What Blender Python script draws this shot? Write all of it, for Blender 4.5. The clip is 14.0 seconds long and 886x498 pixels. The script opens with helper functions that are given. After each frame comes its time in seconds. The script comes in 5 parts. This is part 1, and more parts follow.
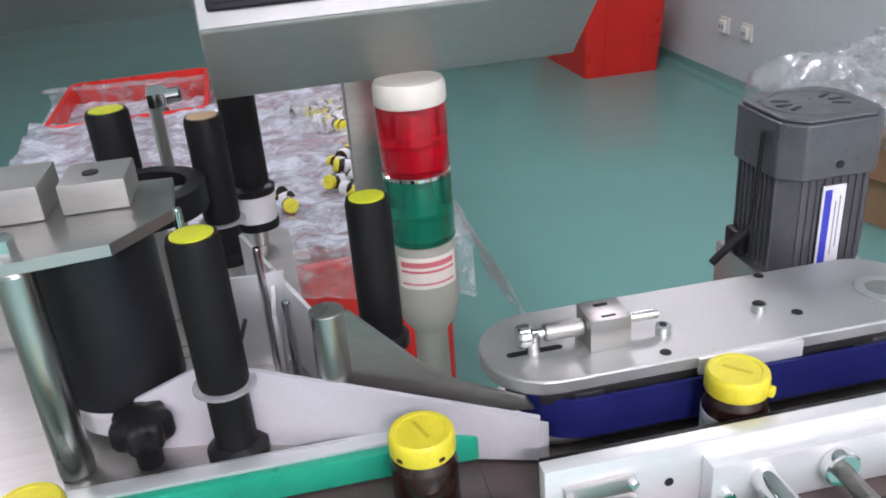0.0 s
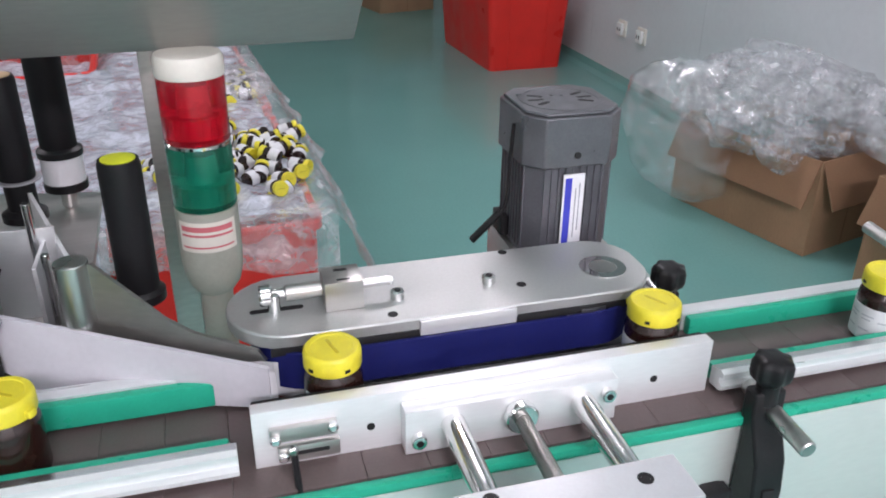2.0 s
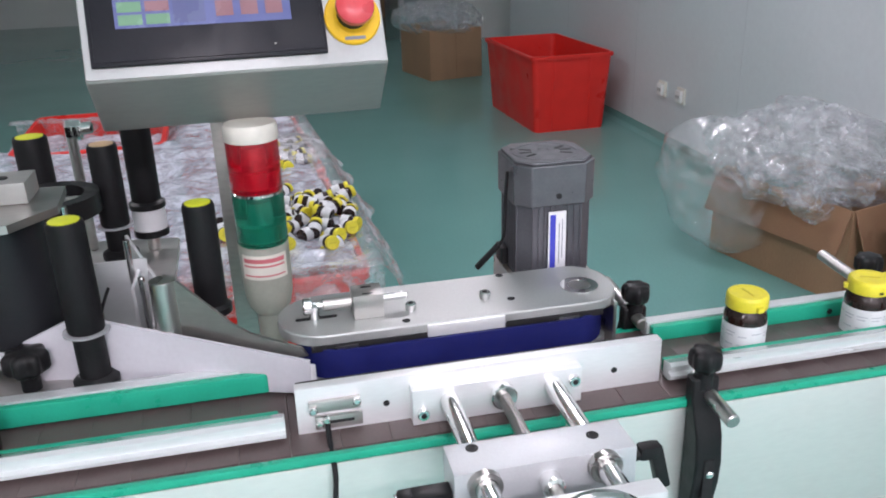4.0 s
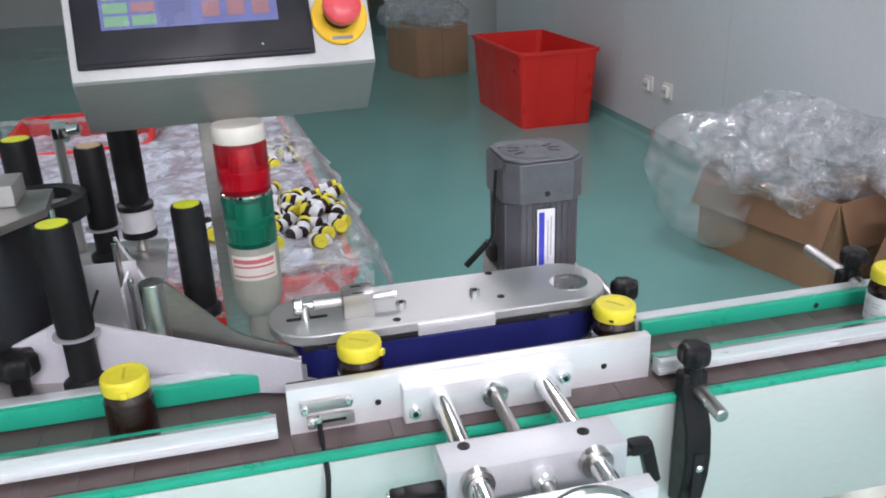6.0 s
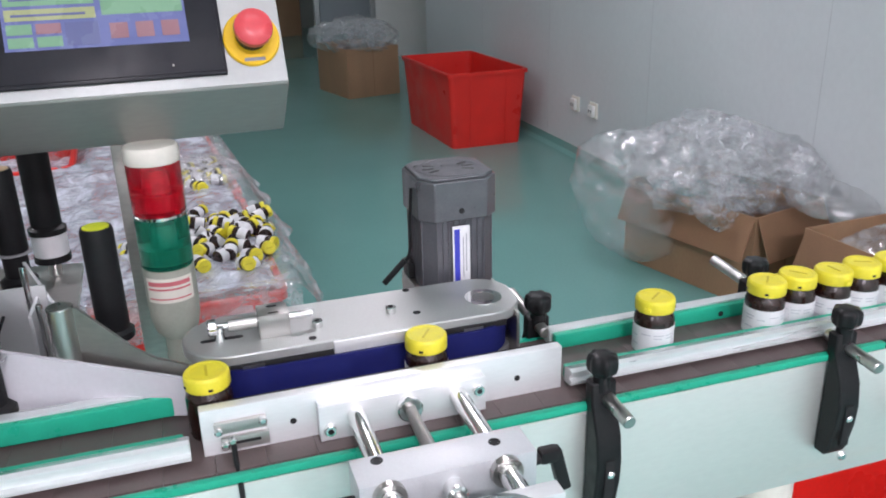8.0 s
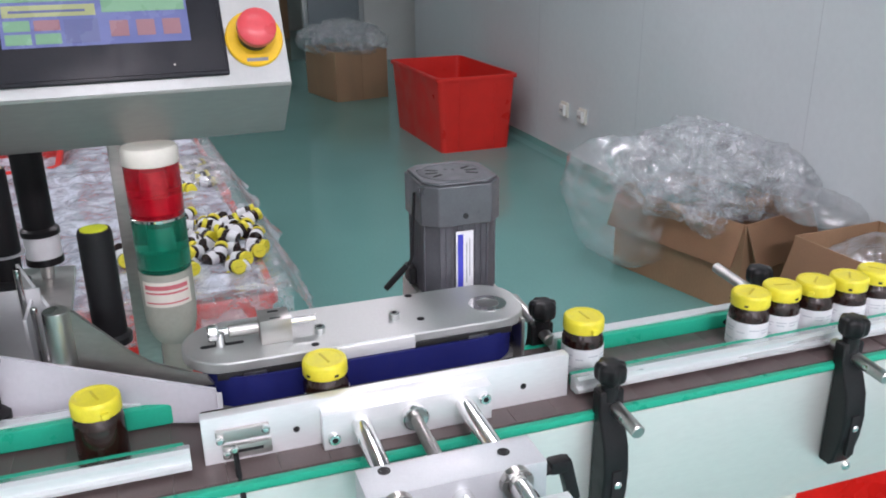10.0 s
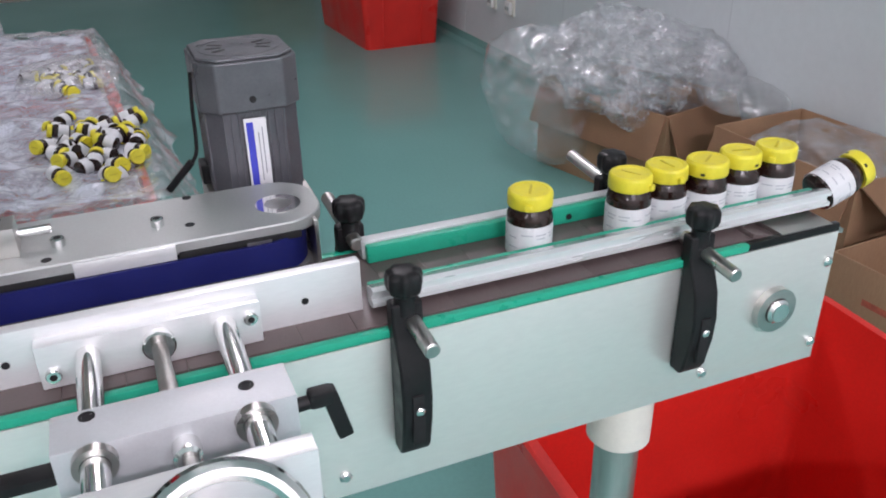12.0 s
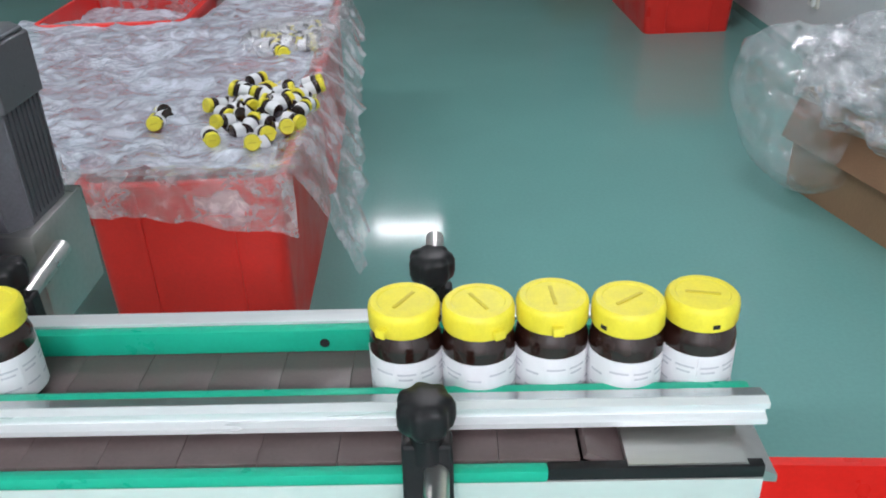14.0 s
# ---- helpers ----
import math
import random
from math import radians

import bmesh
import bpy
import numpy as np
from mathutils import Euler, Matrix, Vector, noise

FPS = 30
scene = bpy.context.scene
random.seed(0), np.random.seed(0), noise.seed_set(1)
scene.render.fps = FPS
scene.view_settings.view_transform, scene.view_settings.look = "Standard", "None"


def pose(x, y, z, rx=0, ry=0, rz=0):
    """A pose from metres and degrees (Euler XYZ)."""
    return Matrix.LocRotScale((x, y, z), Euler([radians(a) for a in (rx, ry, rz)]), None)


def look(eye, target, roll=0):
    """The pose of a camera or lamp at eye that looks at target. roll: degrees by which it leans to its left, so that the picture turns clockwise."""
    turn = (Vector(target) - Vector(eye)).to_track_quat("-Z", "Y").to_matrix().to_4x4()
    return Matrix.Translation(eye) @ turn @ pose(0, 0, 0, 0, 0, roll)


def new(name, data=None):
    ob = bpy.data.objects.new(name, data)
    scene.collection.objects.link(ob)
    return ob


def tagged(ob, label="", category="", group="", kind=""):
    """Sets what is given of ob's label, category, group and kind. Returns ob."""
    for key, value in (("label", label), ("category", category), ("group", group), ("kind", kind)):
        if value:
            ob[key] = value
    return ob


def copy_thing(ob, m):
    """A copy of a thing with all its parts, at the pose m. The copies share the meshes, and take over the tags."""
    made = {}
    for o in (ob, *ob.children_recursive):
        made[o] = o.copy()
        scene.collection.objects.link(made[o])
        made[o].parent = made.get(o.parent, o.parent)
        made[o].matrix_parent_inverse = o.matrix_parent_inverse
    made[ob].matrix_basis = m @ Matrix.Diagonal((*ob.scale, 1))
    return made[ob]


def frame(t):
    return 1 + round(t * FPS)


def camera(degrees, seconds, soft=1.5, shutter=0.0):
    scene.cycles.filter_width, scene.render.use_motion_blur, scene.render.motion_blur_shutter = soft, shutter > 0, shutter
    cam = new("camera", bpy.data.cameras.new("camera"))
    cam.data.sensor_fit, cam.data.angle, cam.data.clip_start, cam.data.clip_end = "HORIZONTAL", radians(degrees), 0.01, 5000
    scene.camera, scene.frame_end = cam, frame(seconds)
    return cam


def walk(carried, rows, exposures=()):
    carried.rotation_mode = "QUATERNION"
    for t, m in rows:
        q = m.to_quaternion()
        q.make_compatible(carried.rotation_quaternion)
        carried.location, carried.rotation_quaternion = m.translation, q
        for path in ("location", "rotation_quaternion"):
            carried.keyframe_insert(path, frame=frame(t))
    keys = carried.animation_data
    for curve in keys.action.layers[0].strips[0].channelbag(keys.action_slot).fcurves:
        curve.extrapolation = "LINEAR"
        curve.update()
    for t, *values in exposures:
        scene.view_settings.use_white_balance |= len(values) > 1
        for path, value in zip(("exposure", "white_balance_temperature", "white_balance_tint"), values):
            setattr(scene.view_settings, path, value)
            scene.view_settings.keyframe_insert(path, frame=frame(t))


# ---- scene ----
cam = camera(56.5, 14.0, soft=1.9)
PATH = [
    (0, (-0.168, -0.32, 1.211), (0.141, 1.463, 0.359), -4.7),
    (0.5, (-0.14, -0.262, 1.183), (0.192, 1.515, 0.328), -5.0),
    (1, (-0.13, -0.305, 1.171), (0.18, 1.407, 0.185), -1.8),
    (1.5, (-0.099, -0.352, 1.198), (0.364, 1.339, 0.235), 1.7),
    (2, (-0.071, -0.394, 1.217), (0.431, 1.327, 0.33), 0.7),
    (2.5, (-0.056, -0.451, 1.231), (0.426, 1.32, 0.436), -0.6),
    (3, (-0.058, -0.511, 1.24), (0.404, 1.276, 0.468), -0.6),
    (3.5, (-0.067, -0.55, 1.249), (0.318, 1.265, 0.501), -1.8),
    (6, (-0.069, -0.552, 1.254), (0.342, 1.253, 0.497), -2.1),
    (6.5, (-0.064, -0.553, 1.252), (0.379, 1.245, 0.497), -2.1),
    (7, (-0.062, -0.555, 1.253), (0.431, 1.236, 0.512), -1.7),
    (7.5, (-0.058, -0.564, 1.254), (0.487, 1.218, 0.529), -1.5),
    (8, (-0.053, -0.568, 1.255), (0.511, 1.212, 0.539), -1.5),
    (10.3, (-0.067, -0.551, 1.252), (0.534, 1.221, 0.545), -0.6),
    (10.5, (-0.062, -0.565, 1.257), (0.537, 1.206, 0.545), -0.7),
    (11, (-0.052, -0.573, 1.255), (0.629, 1.161, 0.528), -0.1),
    (11.5, (-0.015, -0.566, 1.241), (0.723, 1.116, 0.45), -0.0),
    (12, (0.093, -0.495, 1.196), (0.763, 1.149, 0.275), -1.0),
    (12.5, (0.225, -0.399, 1.187), (0.864, 1.224, 0.208), 0.8),
    (13, (0.356, -0.343, 1.178), (0.542, 1.453, 0.319), -1.3),
    (13.5, (0.480, -0.324, 1.163), (0.440, 1.453, 0.253), -1.3),
    (14, (0.517, -0.317, 1.156), (0.472, 1.434, 0.198), -2.0),
]
walk(cam, [(t, look(eye, target, roll)) for t, eye, target, roll in PATH], exposures=[(0.0, 0.12, 6610, 19), (1.0, 0.21, 6610, 18), (2.0, 0.04, 6620, 18), (3.0, 0.04, 6580, 18), (8.0, 0.04, 6560, 17), (11.0, 0.02, 6560, 18), (11.5, 0.03, 6600, 19), (12.0, -0.20, 6620, 19), (12.5, -0.18, 6620, 20), (13.0, 0.10, 6400, 9), (13.5, 0.24, 6450, 9), (14.0, 0.12, 6470, 11)])

# ---- world and lights ----
world = bpy.data.worlds.new("world")
scene.world = world
world.use_nodes = True
world.node_tree.nodes["Background"].inputs[0].default_value = (0.75, 0.85, 0.9, 1)
world.node_tree.nodes["Background"].inputs[1].default_value = 0.12

# Only the last is known, mirrored in the floor; the others are added unseen.
LAMPS = [(-2.4, -2.9, 20), (-0.1, -2.9, 84), (1.3, -2.9, 38), (0.2, -0.5, 5), (-1.9, 2.3, 22), (0.72, 2.15, 24), (-0.14, 7.4, 10)]
CEILING = 2.9


def ceiling_lamp_light(x, y, power):
    lamp = bpy.data.lights.new("tube_light", "AREA")
    lamp.shape, lamp.size, lamp.size_y, lamp.energy, lamp.color = "RECTANGLE", 0.9, 0.3, power, (0.99, 0.94, 1.03)
    ob = new("tube_light", lamp)
    ob.location = (x, y, CEILING - 0.09)
    return ob


# The row at y -2.9 is set strong to brighten faces towards -y.
for lx, ly, lp in LAMPS:
    ceiling_lamp_light(lx, ly, lp)


# ---- materials ----
def material(name, color, rough=0.5, metal=0.0, vary=0.12, scale=30.0, fine=260.0, bump=0.05, dirt=None, stretch=None,
             transmission=0.0, alpha=1.0, emit=0.0, island=0.0, coat=0.0, subsurface=0.0, ior=1.45, rough_vary=0.12, spec=0.5):
    m = bpy.data.materials.new(name)
    m.use_nodes = True
    n, l = m.node_tree.nodes, m.node_tree.links
    b = n["Principled BSDF"]
    co = n.new("ShaderNodeTexCoord")
    mp = n.new("ShaderNodeMapping")
    l.new(co.outputs["Object"], mp.inputs[0])
    if stretch:
        mp.inputs["Scale"].default_value = stretch
    big, small = n.new("ShaderNodeTexNoise"), n.new("ShaderNodeTexNoise")
    for t, s in ((big, scale), (small, fine)):
        t.inputs["Scale"].default_value, t.inputs["Detail"].default_value = s, 4.0
        l.new(mp.outputs[0], t.inputs["Vector"])
    ramp = n.new("ShaderNodeMapRange")
    ramp.inputs["To Min"].default_value, ramp.inputs["To Max"].default_value = 1 - vary, 1 + vary
    ramp.inputs["From Min"].default_value, ramp.inputs["From Max"].default_value = 0.3, 0.7
    l.new(big.outputs["Fac"], ramp.inputs["Value"])
    ramp2 = n.new("ShaderNodeMapRange")
    ramp2.inputs["To Min"].default_value, ramp2.inputs["To Max"].default_value = 1 - vary * 0.6, 1 + vary * 0.6
    ramp2.inputs["From Min"].default_value, ramp2.inputs["From Max"].default_value = 0.3, 0.7
    l.new(small.outputs["Fac"], ramp2.inputs["Value"])
    mul = n.new("ShaderNodeMath")
    mul.operation = "MULTIPLY"
    l.new(ramp.outputs[0], mul.inputs[0])
    l.new(ramp2.outputs[0], mul.inputs[1])
    value = mul.outputs[0]
    if island:
        info = n.new("ShaderNodeObjectInfo")
        r3 = n.new("ShaderNodeMapRange")
        r3.inputs["To Min"].default_value, r3.inputs["To Max"].default_value = 1 - island, 1 + island
        l.new(info.outputs["Random"], r3.inputs["Value"])
        m2 = n.new("ShaderNodeMath")
        m2.operation = "MULTIPLY"
        l.new(value, m2.inputs[0])
        l.new(r3.outputs[0], m2.inputs[1])
        value = m2.outputs[0]
    tint = n.new("ShaderNodeVectorMath")
    tint.operation = "SCALE"
    tint.inputs[0].default_value = color
    l.new(value, tint.inputs["Scale"])
    col = tint.outputs[0]
    if dirt:
        mask = n.new("ShaderNodeTexNoise")
        mask.inputs["Scale"].default_value, mask.inputs["Detail"].default_value = scale * 0.35, 6.0
        l.new(mp.outputs[0], mask.inputs["Vector"])
        r4 = n.new("ShaderNodeMapRange")
        r4.inputs["From Min"].default_value, r4.inputs["From Max"].default_value = 0.52, 0.75
        l.new(mask.outputs["Fac"], r4.inputs["Value"])
        mix = n.new("ShaderNodeMix")
        mix.data_type = "RGBA"
        l.new(r4.outputs[0], mix.inputs["Factor"])
        l.new(col, mix.inputs["A"])
        mix.inputs["B"].default_value = (*dirt, 1)
        col = mix.outputs["Result"]
    l.new(col, b.inputs["Base Color"])
    rr = n.new("ShaderNodeMapRange")
    rr.inputs["From Min"].default_value, rr.inputs["From Max"].default_value = 0.3, 0.7
    rr.inputs["To Min"].default_value, rr.inputs["To Max"].default_value = max(0.02, rough - rough_vary), min(1, rough + rough_vary)
    l.new(big.outputs["Fac"], rr.inputs["Value"])
    l.new(rr.outputs[0], b.inputs["Roughness"])
    if bump:
        bp = n.new("ShaderNodeBump")
        bp.inputs["Strength"].default_value, bp.inputs["Distance"].default_value = bump, 0.002
        l.new(small.outputs["Fac"], bp.inputs["Height"])
        l.new(bp.outputs[0], b.inputs["Normal"])
    b.inputs["Metallic"].default_value = metal
    b.inputs["IOR"].default_value = ior
    b.inputs["Specular IOR Level"].default_value = spec
    b.inputs["Transmission Weight"].default_value = transmission
    b.inputs["Alpha"].default_value = alpha
    b.inputs["Coat Weight"].default_value = coat
    if subsurface:
        b.inputs["Subsurface Weight"].default_value = subsurface
        b.inputs["Subsurface Radius"].default_value = (0.01, 0.01, 0.01)
    if emit:
        l.new(col, b.inputs["Emission Color"])
        b.inputs["Emission Strength"].default_value = emit
    return m


def film_material(name, haze, tint=(0.9, 0.92, 0.94), crease=14.0, cloud=6.0, line=0.5, least=0.3):
    """Thin clear packing film: see-through, milky in patches and along its creases, glossy."""
    m = bpy.data.materials.new(name)
    m.use_nodes = True
    n, l = m.node_tree.nodes, m.node_tree.links
    n.remove(n["Principled BSDF"])
    out = n["Material Output"]
    co = n.new("ShaderNodeTexCoord")
    noi = n.new("ShaderNodeTexNoise")
    noi.inputs["Scale"].default_value, noi.inputs["Detail"].default_value = crease * 1.3, 6.0
    noi.inputs["Distortion"].default_value = 1.2
    l.new(co.outputs["Object"], noi.inputs["Vector"])
    sc = n.new("ShaderNodeVectorMath")
    sc.operation = "SCALE"
    sc.inputs["Scale"].default_value = 0.10
    l.new(noi.outputs["Color"], sc.inputs[0])
    add = n.new("ShaderNodeVectorMath")
    add.operation = "ADD"
    l.new(co.outputs["Object"], add.inputs[0])
    l.new(sc.outputs[0], add.inputs[1])
    vor = n.new("ShaderNodeTexVoronoi")
    vor.feature = "DISTANCE_TO_EDGE"
    vor.inputs["Scale"].default_value = crease
    l.new(add.outputs[0], vor.inputs["Vector"])
    hm = n.new("ShaderNodeMath")
    hm.operation = "MULTIPLY_ADD"
    l.new(noi.outputs["Fac"], hm.inputs[0])
    hm.inputs[1].default_value = 0.8
    l.new(vor.outputs["Distance"], hm.inputs[2])
    bp = n.new("ShaderNodeBump")
    bp.inputs["Strength"].default_value, bp.inputs["Distance"].default_value = 0.5, 0.014
    l.new(hm.outputs[0], bp.inputs["Height"])
    gl, df, tr = n.new("ShaderNodeBsdfGlossy"), n.new("ShaderNodeBsdfDiffuse"), n.new("ShaderNodeBsdfTransparent")
    gl.inputs["Roughness"].default_value = 0.16
    gl.inputs["Color"].default_value = (0.95, 0.96, 0.97, 1)
    df.inputs["Color"].default_value = (*tint, 1)
    for s in (gl, df):
        l.new(bp.outputs[0], s.inputs["Normal"])
    fog = n.new("ShaderNodeTexNoise")
    fog.inputs["Scale"].default_value, fog.inputs["Detail"].default_value = cloud, 7.0
    fog.inputs["Distortion"].default_value = 0.8
    l.new(co.outputs["Object"], fog.inputs["Vector"])
    white = n.new("ShaderNodeMapRange")
    white.inputs["From Min"].default_value, white.inputs["From Max"].default_value = 0.40, 0.62
    white.inputs["To Min"].default_value, white.inputs["To Max"].default_value = haze * least, min(0.95, haze * 1.6)
    l.new(fog.outputs["Fac"], white.inputs["Value"])
    fold = n.new("ShaderNodeMapRange")
    fold.inputs["From Min"].default_value, fold.inputs["From Max"].default_value = 0.0, 0.09
    fold.inputs["To Min"].default_value, fold.inputs["To Max"].default_value = line, 0.0
    l.new(vor.outputs["Distance"], fold.inputs["Value"])
    tot = n.new("ShaderNodeMath")
    tot.operation, tot.use_clamp = "ADD", True
    l.new(white.outputs[0], tot.inputs[0])
    l.new(fold.outputs[0], tot.inputs[1])
    a, c = n.new("ShaderNodeMixShader"), n.new("ShaderNodeMixShader")
    l.new(tot.outputs[0], a.inputs[0])
    l.new(tr.outputs[0], a.inputs[1])
    l.new(df.outputs[0], a.inputs[2])
    lw = n.new("ShaderNodeLayerWeight")
    lw.inputs["Blend"].default_value = 0.5
    l.new(bp.outputs[0], lw.inputs["Normal"])
    pw, ml = n.new("ShaderNodeMath"), n.new("ShaderNodeMath")
    pw.operation, ml.operation = "POWER", "MULTIPLY_ADD"
    pw.inputs[1].default_value, ml.inputs[1].default_value, ml.inputs[2].default_value = 3.0, 0.55, 0.09
    l.new(lw.outputs["Facing"], pw.inputs[0])
    l.new(pw.outputs[0], ml.inputs[0])
    l.new(ml.outputs[0], c.inputs[0])
    l.new(a.outputs[0], c.inputs[1])
    l.new(gl.outputs[0], c.inputs[2])
    l.new(c.outputs[0], out.inputs["Surface"])
    return m


FLOOR = material("epoxy_floor", (0.165, 0.375, 0.342), 0.10, vary=0.05, scale=1.2, fine=90, bump=0.008, rough_vary=0.04)
WALL = material("wall_panel", (0.64, 0.685, 0.695), 0.45, vary=0.03, scale=1.5, fine=40, bump=0.02)
JOINT = material("wall_joint", (0.55, 0.59, 0.60), 0.6, vary=0.05)
DOOR_GREY = material("grey_door", (0.30, 0.34, 0.37), 0.45, vary=0.05, scale=3, fine=60, bump=0.02)
WHITE_WALL = material("white_wall", (0.8, 0.8, 0.78), 0.5, vary=0.03, scale=2, fine=50, bump=0.02)
CEIL = material("ceiling_panel", (0.8, 0.81, 0.8), 0.6, vary=0.03, scale=2, fine=60)
STEEL = material("brushed_steel", (0.50, 0.49, 0.47), 0.36, 1.0, vary=0.08, scale=20, fine=240, stretch=(0.12, 1, 1), bump=0.04)
STEEL_V = material("brushed_steel_upright", (0.54, 0.53, 0.51), 0.36, 1.0, vary=0.1, scale=24, fine=240, stretch=(1, 1, 0.12), bump=0.04)
PANEL_STEEL = material("matt_steel_panel", (0.80, 0.81, 0.77), 0.40, 0.65, vary=0.03, scale=4, fine=300, stretch=(0.3, 1, 1), bump=0.012, rough_vary=0.05)
STEEL_DULL = material("dull_steel", (0.42, 0.41, 0.385), 0.42, 1.0, vary=0.12, scale=20, fine=240, stretch=(0.3, 1, 1), bump=0.05)
CHROME = material("chrome", (0.75, 0.75, 0.74), 0.12, 1.0, vary=0.04, scale=30, bump=0)
ALU = material("anodised_aluminium", (0.63, 0.64, 0.65), 0.42, 0.7, vary=0.04, scale=25, fine=500, stretch=(0.2, 1, 1), bump=0.04)
RAIL_TOP = material("polished_rail_top", (0.66, 0.70, 0.69), 0.22, 0.95, vary=0.03, scale=12, fine=200, bump=0.0, rough_vary=0.04)
CASE = material("case_steel", (0.37, 0.37, 0.35), 0.46, 0.6, vary=0.06, scale=14, fine=240, stretch=(0.3, 1, 1), bump=0.03)
FACE = material("panel_face", (0.46, 0.465, 0.46), 0.5, 0.35, vary=0.04, scale=20, fine=300, bump=0.02)
BLOCK = material("block_aluminium", (0.66, 0.67, 0.69), 0.48, 0.45, vary=0.04, scale=25, fine=500, bump=0.03)
RAIL = material("rail_aluminium", (0.82, 0.84, 0.84), 0.36, 0.45, vary=0.05, scale=30, fine=400, stretch=(0.1, 1, 1), bump=0.03)
ALU_WHITE = material("milled_aluminium", (0.84, 0.845, 0.85), 0.40, 0.45, vary=0.04, scale=25, fine=500, stretch=(0.2, 1, 1), bump=0.04)
PLATE = material("plate_aluminium", (0.53, 0.54, 0.53), 0.52, 0.75, vary=0.05, scale=16, fine=420, bump=0.05)
BLACK = material("black_plastic", (0.012, 0.012, 0.013), 0.40, vary=0.2, scale=60, fine=500, bump=0.03, spec=0.3)
RUBBER = material("black_sleeve", (0.009, 0.009, 0.010), 0.55, vary=0.15, scale=40, fine=600, bump=0.05, spec=0.28)
ROLLER = material("rubber_roller", (0.014, 0.015, 0.018), 0.42, vary=0.12, scale=25, fine=500, bump=0.06, spec=0.35)
# Near black: dark small parts, and the shade put into holes, slots and sockets.
DARK = material("dark_gap", (0.012, 0.012, 0.013), 0.7, vary=0.2)
YELLOW = material("yellow_cap", (0.80, 0.69, 0.045), 0.42, vary=0.06, scale=90, fine=700, bump=0.05, coat=0.1)
LIME = material("lime_end_cap", (0.62, 0.66, 0.03), 0.5, vary=0.06, scale=90)
TAN = material("tan_end_cap", (0.55, 0.38, 0.22), 0.5, vary=0.06, scale=90)
BROWN = material("brown_bottle", (0.020, 0.007, 0.005), 0.22, vary=0.15, scale=50, bump=0.0, coat=0.3)
WEB = material("label_backing", (0.58, 0.57, 0.61), 0.5, vary=0.04, scale=30, bump=0.02)
PAPER = material("label_paper", (0.74, 0.74, 0.76), 0.55, vary=0.03, scale=60, bump=0.03)
INK = material("label_ink", (0.25, 0.26, 0.30), 0.6, vary=0.1)
RED_INK = material("red_ink", (0.62, 0.16, 0.18), 0.6, vary=0.08)
BLUE_INK = material("blue_ink", (0.05, 0.06, 0.5), 0.5, vary=0.08)
BLUE = material("blue_belt", (0.006, 0.010, 0.115), 0.62, vary=0.12, scale=60, fine=700, bump=0.1)
GREEN = material("green_guide", (0.008, 0.40, 0.25), 0.36, vary=0.06, scale=40, fine=400, bump=0.04)
SLAT = material("brown_slat", (0.115, 0.085, 0.082), 0.40, vary=0.1, scale=60, fine=500, bump=0.04, island=0.02)
RED = material("red_plastic", (0.74, 0.028, 0.02), 0.38, vary=0.07, scale=7, fine=180, bump=0.05)
CARD = material("cardboard", (0.36, 0.215, 0.125), 0.8, vary=0.1, scale=7, fine=200, bump=0.15, stretch=(1, 1, 0.25))
PRINT = material("carton_print", (0.42, 0.10, 0.06), 0.75, vary=0.25, scale=60)
CARD_IN = material("cardboard_inner", (0.27, 0.15, 0.085), 0.85, vary=0.1, scale=7, fine=200, bump=0.15)
MOTOR = material("motor_grey", (0.125, 0.128, 0.14), 0.38, 0.35, vary=0.1, scale=50, fine=500, bump=0.08)
MOTOR_FIN = material("motor_fin", (0.105, 0.105, 0.118), 0.40, 0.3, vary=0.15, scale=50, fine=500, bump=0.08)
IVORY = material("ivory_plastic", (0.76, 0.73, 0.65), 0.4, vary=0.04, scale=40, bump=0.02)
FOG = material("frosted_base", (0.38, 0.39, 0.33), 0.45, vary=0.06, scale=40, bump=0.02)
LENS_RED = material("red_lens", (0.82, 0.008, 0.028), 0.14, vary=0.06, scale=40, fine=300, bump=0.02, transmission=0.8, subsurface=0.0)
LENS_GREEN = material("green_lens", (0.004, 0.30, 0.18), 0.14, vary=0.06, scale=40, fine=300, bump=0.02, transmission=0.8)
REFLECTOR = material("lens_core", (0.8, 0.8, 0.8), 0.3, 0.2, vary=0.05)
SCREEN_BG = material("screen_blue", (0.12, 0.135, 0.30), 0.25, vary=0.03, emit=0.20)
SCREEN_GREEN = material("screen_green", (0.16, 0.30, 0.19), 0.25, vary=0.03, emit=0.20)
SCREEN_YELLOW = material("screen_yellow", (0.31, 0.33, 0.17), 0.25, vary=0.03, emit=0.20)
SCREEN_ORANGE = material("screen_orange", (0.27, 0.14, 0.16), 0.25, vary=0.03, emit=0.20)
SCREEN_GREY = material("screen_grey", (0.11, 0.12, 0.24), 0.25, vary=0.03, emit=0.20)
BEZEL = material("screen_bezel", (0.010, 0.011, 0.016), 0.4, vary=0.1, spec=0.25)
ESTOP = material("emergency_red", (0.72, 0.075, 0.09), 0.35, vary=0.05, coat=0.2)
ESTOP_YELLOW = material("emergency_yellow", (0.85, 0.50, 0.01), 0.45, vary=0.05)
TUBE = material("lamp_tube", (0.95, 1.0, 0.99), 0.5, vary=0.01, bump=0, emit=9.0)
FILM = film_material("packing_film", 0.58, (0.63, 0.67, 0.75), crease=16.0, cloud=14.0, line=0.22, least=0.75)
FILM_BAG = film_material("bag_film", 0.17, (0.74, 0.76, 0.79), crease=13.0, cloud=11.0, line=0.22)
